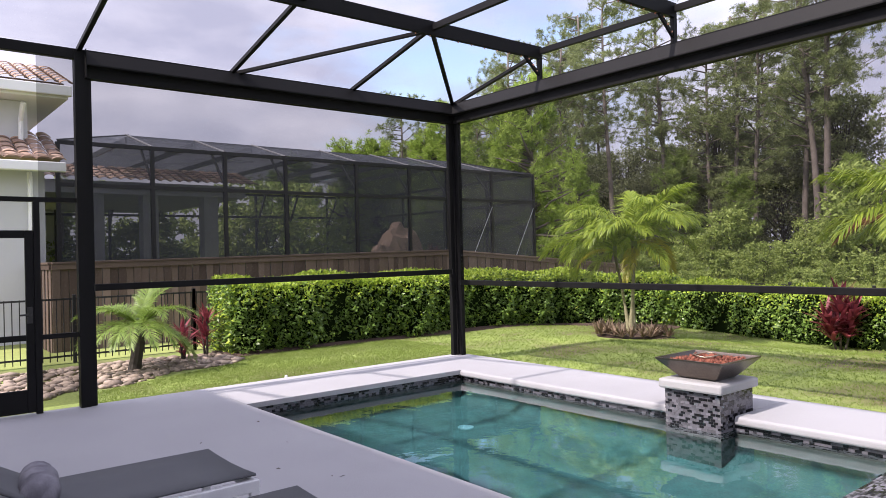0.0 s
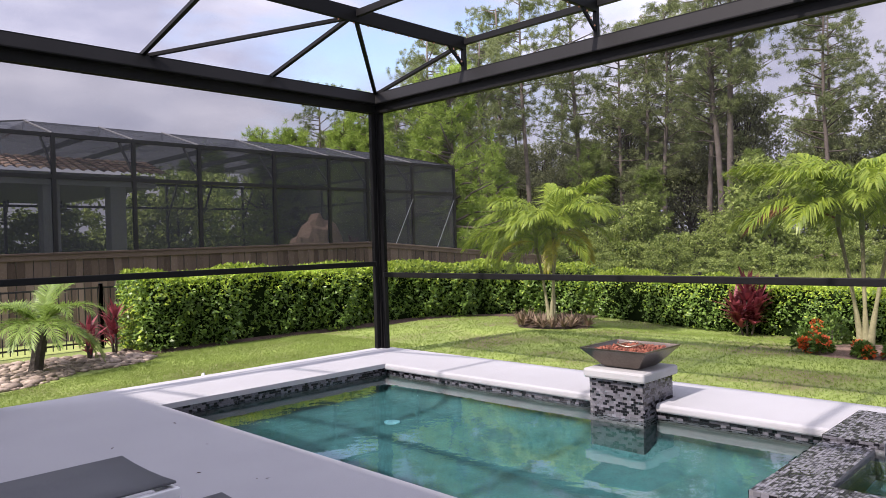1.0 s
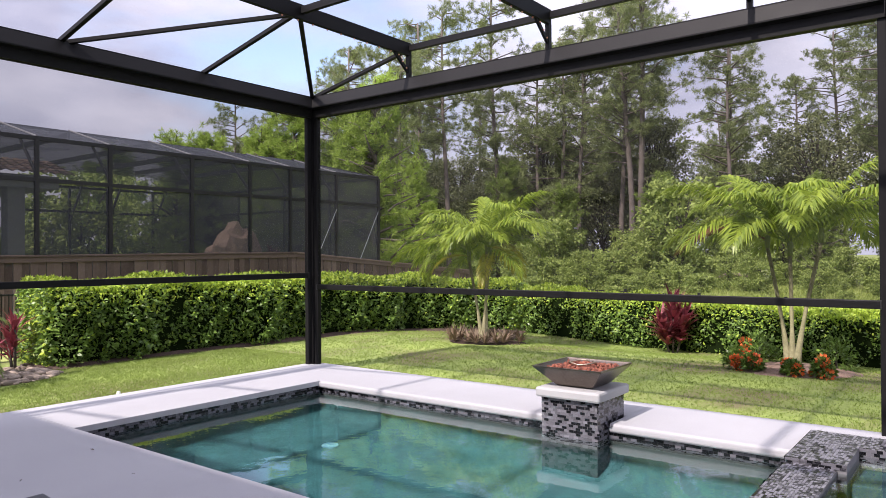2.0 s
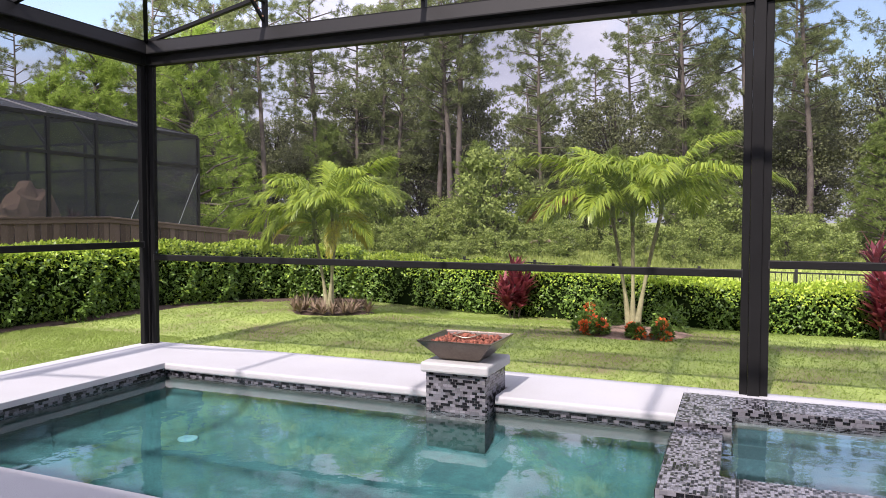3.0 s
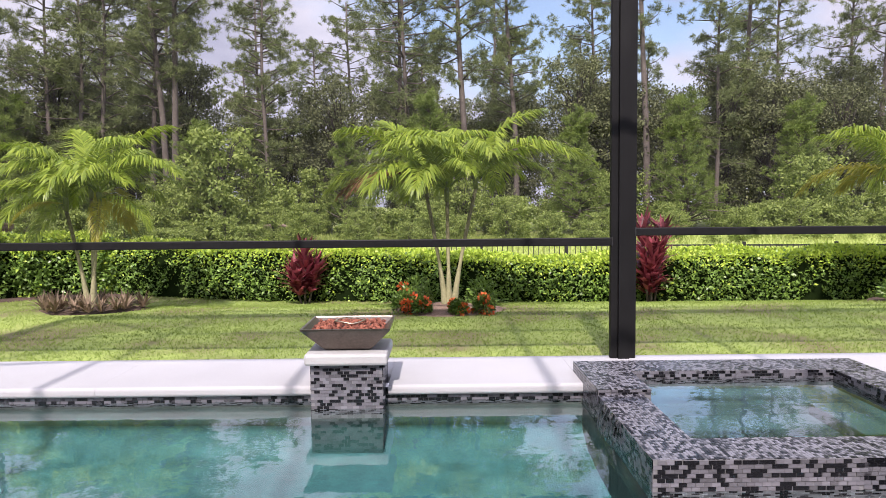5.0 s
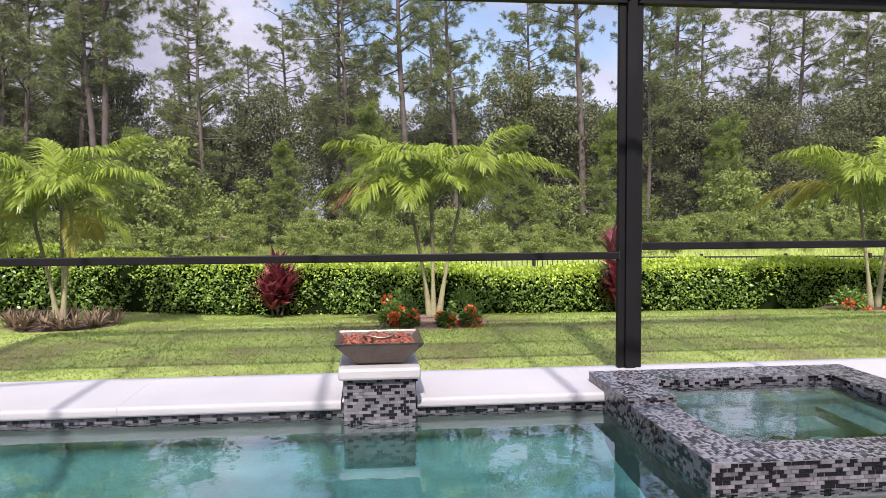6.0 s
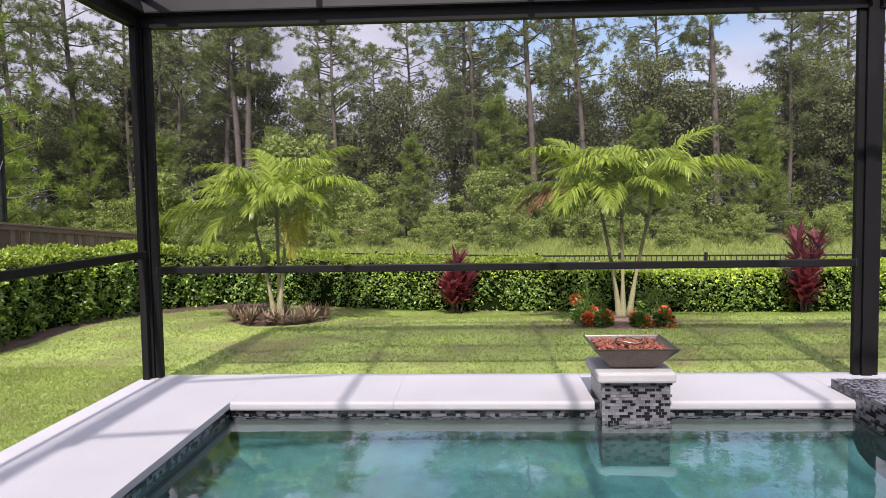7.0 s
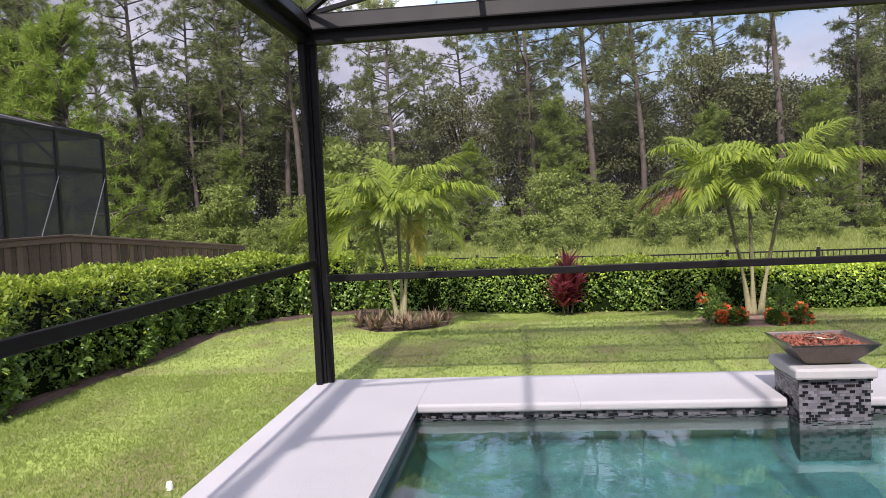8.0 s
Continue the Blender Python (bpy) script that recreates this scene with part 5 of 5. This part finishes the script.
for y in (18.3, 20.6, 23.2):
    part("post", slab(NX[-1] - 0.04, NX[-1] + 0.04, y - 0.04, y + 0.04, -0.4, NE), M_IRON, nc)
part("eave_strip", slab(NX[0] + 1.9, NX[-1] - 1.9, NY0 + 1.88, NY0 + 1.92, NT - 0.02, NT + 0.03), M_IRON, nc)
for x in (14.4, 16.2):
    part("brace_cable", bar((x, NY0 - 0.05, 1.2), (x + 0.85, NY0 - 0.05, 2.75), 0.012, 0.012, 0), M_LOUNGE, nc, "thin pale diagonal cable")
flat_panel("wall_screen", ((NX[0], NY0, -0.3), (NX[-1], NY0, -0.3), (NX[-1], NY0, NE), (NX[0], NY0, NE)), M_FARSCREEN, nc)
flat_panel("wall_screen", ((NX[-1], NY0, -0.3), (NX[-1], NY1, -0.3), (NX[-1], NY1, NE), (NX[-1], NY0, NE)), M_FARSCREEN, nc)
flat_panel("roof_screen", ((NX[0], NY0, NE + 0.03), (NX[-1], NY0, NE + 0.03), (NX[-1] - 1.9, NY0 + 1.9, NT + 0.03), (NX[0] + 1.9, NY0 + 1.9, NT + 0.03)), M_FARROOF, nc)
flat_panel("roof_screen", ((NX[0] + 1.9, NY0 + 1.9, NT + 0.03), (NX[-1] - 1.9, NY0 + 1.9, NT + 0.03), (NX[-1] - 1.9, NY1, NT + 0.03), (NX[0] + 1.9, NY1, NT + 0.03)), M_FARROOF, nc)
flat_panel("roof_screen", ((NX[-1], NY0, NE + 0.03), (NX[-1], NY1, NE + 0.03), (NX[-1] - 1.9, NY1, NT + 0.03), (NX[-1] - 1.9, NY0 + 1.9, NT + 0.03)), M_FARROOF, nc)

bm = bmesh.new()
bmesh.ops.create_icosphere(bm, subdivisions=4, radius=1.0)
for v in bm.verts:
    d = 1 + 0.28 * noise.noise(v.co * 1.3) + 0.12 * noise.noise(v.co * 4) + 0.05 * noise.noise(v.co * 10)
    v.co = Vector((v.co.x * 1.15 * d, v.co.y * 0.8 * d, v.co.z * 1.6 * d))
rock = finish("boulder", bm, M_BOULDER)
rock.location = Vector((14.98, 20.97, 1.0)) * U
tagged(rock, "large tan boulder of a rock waterfall", "boulder")
cordyline((16.0, 20.5, 1.05), [(0, 0, 0.5), (0.2, 0, 0.4)], 9, "dark red cordyline beside the boulder", 0.5, 0.07)


# ---- woods ----
def pine_meshes(seed, height, crown_from, spread, tufts, needle, material, lean=0.0):
    """A tall pine: bark mesh with limbs, and a needle mesh of tufts at the limb ends."""
    rng = np.random.default_rng(seed)
    bm = bmesh.new()
    k = 9
    bend = rng.uniform(-1, 1, 2) * 0.3
    axis = [(lean * (i / k) * height * 0.1 + bend[0] * math.sin(i * 0.7), bend[1] * math.sin(i * 0.6 + 1), height * i / k) for i in range(k + 1)]
    r0 = 0.0104 * height
    tube(bm, axis, [r0 * (1 - 0.8 * i / k) + 0.02 for i in range(k + 1)], 8)
    A = np.array(axis)
    tips = []
    young = crown_from < 0.15
    n = int(tufts / (9 if young else 13))
    for i in range(n):
        t = crown_from + (1 - crown_from) * (i + rng.uniform(0, 1)) / n
        p = np.array([np.interp(t, np.linspace(0, 1, k + 1), A[:, q]) for q in range(3)])
        az = rng.uniform(0, math.tau)
        u = (t - crown_from) / (1 - crown_from)
        reach = spread * ((1.15 - 0.8 * u) if young else (0.45 + 0.7 * math.sin(0.5 + 2.3 * u))) * rng.uniform(0.4, 1.1)
        rise = rng.uniform(-0.05, 0.55) + (0.35 * u if young else 0.0)
        q = p + np.array([math.cos(az), math.sin(az), rise]) * reach
        mid = (p + q) / 2 + np.array([0, 0, rng.uniform(-0.1, 0.15) * reach])
        tube(bm, [tuple(p), tuple(mid), tuple(q)], [0.065, 0.045, 0.015], 4)
        for j in range(9 if young else 13):
            if young:
                tips.append(p + (q - p) * rng.uniform(0.4, 1.08) + rng.normal(0, 0.09 * reach + 0.08, 3))
            else:
                hub = q if j < 8 else p + (q - p) * 0.6
                tips.append(hub + rng.normal(0, 0.10 * reach + 0.14, 3) * np.array([1, 1, 0.7]) + np.array([0, 0, 0.1]))
    for i in range(5):
        t = crown_from * rng.uniform(0.4, 1.0)
        p = np.array([np.interp(t, np.linspace(0, 1, k + 1), A[:, q]) for q in range(3)])
        az = rng.uniform(0, math.tau)
        tube(bm, [tuple(p), tuple(p + np.array([math.cos(az), math.sin(az), 0.35]) * rng.uniform(0.6, 1.8))], [0.035, 0.008], 4)
    tips = np.array(tips)
    per = 34
    C = np.repeat(tips, per, 0)
    D = rand_dirs(rng, len(C)) + np.array([0, 0, 0.35])
    V = blades(C, D, rand_dirs(rng, len(C)), needle * rng.uniform(0.7, 1.2, len(C)), needle * 0.095, 0.05)
    for v in bm.verts:
        v.co *= U
    me = bpy.data.meshes.new("trunk")
    bm.to_mesh(me)
    bm.free()
    me.materials.append(M_BARK)
    for p in me.polygons:
        p.use_smooth = True
    return me, quad_mesh("crown", V, material)


def broadleaf_meshes(seed, height, width, clumps, leaf, material, low=0.25):
    """A leafy tree: forked bark mesh, and a crown of leaf clumps with gaps."""
    rng = np.random.default_rng(seed)
    bm = bmesh.new()
    tube(bm, [(0, 0, -0.1), (rng.normal() * 0.2, rng.normal() * 0.2, height * 0.3), (rng.normal() * 0.4, rng.normal() * 0.4, height * 0.6)], [0.02 * height, 0.015 * height, 0.009 * height], 7)
    C, Dn = [], []
    for i in range(clumps):
        d = unit(rng.normal(size=3))
        zc = low + (0.97 - low) * rng.uniform(0, 1) ** 0.8
        env = math.sin(math.pi * min(1, 0.18 + 0.80 * (1 - (zc - low) / (1 - low)))) ** 0.6
        c = np.array([d[0] * width / 2 * env * rng.uniform(0.4, 1.05), d[1] * width / 2 * env * rng.uniform(0.4, 1.05), zc * height])
        if i % 3 == 0:
            tube(bm, [(0, 0, height * min(0.55, zc * 0.6)), tuple(c * np.array([0.5, 0.5, 0.92])), tuple(c)], [0.006 * height, 0.004 * height, 0.01], 4)
        m = int(rng.uniform(40, 75))
        rad = rng.uniform(0.5, 1.0) * width * 0.15
        q = rand_dirs(rng, m)
        C.append(c + q * rad * rng.uniform(0.3, 1.0, (m, 1)) * np.array([1, 1, 0.7]))
        Dn.append(q)
    C, Dn = np.concatenate(C), np.concatenate(Dn)
    D = Dn * 0.6 + rand_dirs(rng, len(C)) * 0.8
    V = blades(C, D, Dn + np.array([0, 0, 0.7]) + rand_dirs(rng, len(C)) * 0.6, leaf * rng.uniform(0.6, 1.3, len(C)), leaf * 0.55)
    for v in bm.verts:
        v.co *= U
    me = bpy.data.meshes.new("trunk")
    bm.to_mesh(me)
    bm.free()
    me.materials.append(M_BARKDARK)
    return me, quad_mesh("crown", V, material)


def plant_tree(name, meshes, x, y, scale, turn, label, category, group):
    y += 0.9 - 0.9 * float(smooth01((y - 18) / 27))
    ob = thing(name, (x, y, gz(x, y) - 0.05), label, category, group)
    ob.rotation_euler, ob.scale = (0, 0, turn), (scale, scale, scale)
    for nm, me in zip(("trunk", "crown"), meshes):
        c = new(nm, me)
        c.parent = ob
    return ob


PINES = [pine_meshes(s, h, cf, sp, tf, 0.38, M_NEEDLE, ln) for s, h, cf, sp, tf, ln in ((1, 24, 0.42, 3.5, 680, 0.0), (2, 26, 0.50, 3.3, 620, 0.4), (3, 22, 0.32, 3.1, 700, 0.0), (4, 25, 0.34, 3.0, 680, -0.3), (5, 20, 0.22, 2.9, 720, 0.2))]
YOUNG = [pine_meshes(s, h, 0.08, 2.3, 1000, 0.27, M_NEEDLEY) for s, h in ((11, 8.6), (12, 8.0))]
OAKS = [broadleaf_meshes(s, h, w, n, 0.25, m, lo) for s, h, w, n, lo, m in ((21, 11.3, 8.5, 185, 0.10, M_OAK), (22, 13.6, 7.5, 185, 0.15, M_OAKPALE), (23, 10.3, 8, 170, 0.04, M_OAK), (24, 12.6, 9.5, 205, 0.12, M_OAK), (25, 14.6, 7.5, 195, 0.10, M_OAKPALE))]
SCRUB = [broadleaf_meshes(s, h, w, n, 0.22, M_SCRUB, 0.02) for s, h, w, n in ((31, 3.2, 3.6, 60), (32, 4.5, 4.0, 80), (33, 2.2, 3.0, 45))]
wr = random.Random(17)
for i, y in enumerate((45.7, 35.9, 31.9, 28.9, 27.4, 23.8, 22.6, 21.7, 15.3, 4.65, 0.4, -3.7, -13.6, -18.6)):
    plant_tree("pine_tree", PINES[(i * 3 + (1 if i == 2 else 0)) % 5], 54.5 + wr.uniform(-0.5, 1.0), y, wr.uniform(0.92, 1.1), wr.uniform(0, 6.28), "tall slender pine with a bare trunk and tufted crown", "pine tree", "pines of the wood")
for i in range(34):
    plant_tree("pine_tree", PINES[i % 5], wr.uniform(58, 92), -62 + 4.6 * i + wr.uniform(-2, 2), wr.uniform(0.85, 1.1), wr.uniform(0, 6.28), "tall slender pine deep in the wood", "pine tree", "pines of the wood")
for i in range(84):
    row = i % 3
    plant_tree("broadleaf_tree", OAKS[(i * 2 + i // 7) % 5], (56.5 + wr.uniform(0, 3), 63 + wr.uniform(-2, 3), 72 + wr.uniform(-3, 6))[row], -66 + 1.95 * i + wr.uniform(-1.5, 1.5), wr.uniform(0.85, 1.18), wr.uniform(0, 6.28), "dark green broadleaf tree in the wood", "tree", "trees of the wood")
for i in range(110):
    plant_tree("scrub_bush", SCRUB[i % 3], 46.5 + wr.uniform(0, 8.5), -56 + 1.3 * i + wr.uniform(-1, 1), wr.uniform(0.55, 1.25), wr.uniform(0, 6.28), "light green scrub at the edge of the wood", "bush", "scrub at the wood's edge")
for i in range(60):
    plant_tree("scrub_bush", SCRUB[(i * 2) % 3], 36 + wr.uniform(0, 10), -34 + 1.15 * i + wr.uniform(-1, 1), wr.uniform(0.3, 0.62), wr.uniform(0, 6.28), "low light green scrub in the rough meadow", "bush", "scrub at the wood's edge")
plant_tree("scrub_bush", SCRUB[1], 48.0, 16.4, 1.65, 0.5, "tall light green bush at the edge of the wood", "bush", "scrub at the wood's edge")
MIDPINE = [pine_meshes(s, 8.4, 0.10, 2.4, 800, 0.32, M_NEEDLEPALE) for s in (15, 16)]
for x, y, s, k in ((52, 2.8, 1.15, 1), (50.5, -7.5, 1.0, 0), (51, 19, 0.95, 1), (52, -15.5, 1.15, 0), (53, 9.0, 0.85, 1), (51, 27, 0.9, 0), (53, 34, 1.2, 1), (52, -24, 1.1, 0)):
    plant_tree("young_pine", MIDPINE[k], x, y, s, wr.uniform(0, 6.28), "pale green young pine at the edge of the wood", "pine tree", "young pines")
for x, y, s, k in ((22.0, 20.3, 1.05, 0), (23.0, 22.6, 1.1, 1), (20.5, 23.5, 0.95, 0), (19.0, 27.5, 0.9, 1), (17.5, 28.0, 0.8, 0), (27.5, 34.5, 1.1, 1), (30.0, 38.5, 1.2, 0), (24.0, 37.5, 1.05, 1), (19.6, 37.0, 0.86, 0), (18.6, 37.5, 0.84, 1), (33, 27.5, 0.9, 0)):
    plant_tree("young_pine", YOUNG[k], x, y, s, wr.uniform(0, 6.28), "bright green young pine with dense soft needles", "pine tree", "young pines")
for x, y, s, k in ((43, 37.5, 0.84, 2), (40, 40.5, 0.78, 0), (38.5, 42.5, 0.70, 4), (36, 44.5, 0.66, 2), (33.5, 46.5, 0.60, 3), (47, 36, 0.88, 1), (30.5, 47.5, 0.5, 4), (45, 41, 0.8, 3)):
    plant_tree("pine_tree", PINES[k], x, y, s, wr.uniform(0, 6.28), "pine with a tufted open crown beyond the neighbour's garden", "pine tree", "pines of the wood")
for x, y, s, k in ((38, 44, 0.95, 0), (45, 50, 1.0, 2), (44, 58, 1.0, 1), (34, 50, 0.75, 3)):
    plant_tree("broadleaf_tree", OAKS[k], x, y, s, wr.uniform(0, 6.28), "green broadleaf tree beyond the neighbour's garden", "tree", "trees of the wood")

for i in range(16):
    plant_tree("scrub_bush", SCRUB[i % 3], 1.0 + 1.35 * i, 30.5 + wr.uniform(-1, 2), wr.uniform(0.9, 1.3), wr.uniform(0, 6.28), "leafy green bush behind the neighbour's garden", "bush", "bushes behind the neighbour's garden")
bm = bmesh.new()
tube(bm, [(0, -0.9, 1.0), (0.2, -0.2, 1.12), (0.1, 0.6, 1.05), (0, 1.3, 0.75)], [0.07, 0.13, 0.10, 0.03], 7)
tube(bm, [(0, 0.2, -0.1), (0.05, 0.3, 1.05)], [0.10, 0.08], 7)
log = finish("dead_tree", bm, M_DEADWOOD)
log.location = Vector((46.5, 13.6, gz(46.5, 13.6))) * U
tagged(log, "broken pale dead tree at the edge of the wood", "dead tree")


# ---- grass ----
def tufts(name, n, region, length, width, material, seed, label):
    rng = np.random.default_rng(seed)
    x0, x1, y0, y1, keep = region
    x, y = rng.uniform(x0, x1, n), rng.uniform(y0, y1, n)
    ok = keep(x, y)
    x, y = x[ok], y[ok]
    P = np.repeat(np.stack([x, y, ground_z(x, y) - 0.004], 1), 3, 0)
    P[:, :2] += rng.normal(0, length * 0.3, (len(P), 2))
    D = rand_dirs(rng, len(P)) * np.array([0.8, 0.8, 0.3]) + np.array([0, 0, 1.0])
    L = length * rng.uniform(0.5, 1.25, len(P))
    ob = new(name, quad_mesh(name, blades(P, D, rand_dirs(rng, len(P)), L, width, 0.05), material))
    tagged(ob, label, "grass", kind="stuff")


tufts("lawn_grass", 60000, (7.3, 14.6, -7, 11.4, lambda x, y: (x < hedge_line(y) + 0.3) & ((x - P1[0]) ** 2 + (y - P1[1]) ** 2 > 0.6) & ((x - P2[0]) ** 2 + (y - P2[1]) ** 2 > 0.62) & ((x - P3[0]) ** 2 + (y - P3[1]) ** 2 > 0.5)), 0.034, 0.007, M_GRASS, 1, "short mown green lawn grass")
tufts("lawn_grass", 42000, (2.0, 8.0, 8.75, 12.1, lambda x, y: (x > 4.7) | (y < 9.6 + 0.45 * np.maximum(0, x - 1.5))), 0.032, 0.005, M_GRASS, 2, "short mown green lawn grass")
tufts("tall_grass", 26000, (15.5, 50, -30, 36, lambda x, y: (x > hedge_line(y) + 2.2) & ~((y > 13) & (x < 19))), 0.42, 0.035, M_TALL, 3, "tall wild meadow grass behind the fence")

# mosaic tiles that can be told apart one by one
tile_parts(ped, (-0.0005, QY1 - QY0, -0.138 - 6 * TH), (0, -1, 0), 12, 20)
tile_parts(spa, (-0.0005, ly, -0.262), (0, -1, 0), 25, 12)
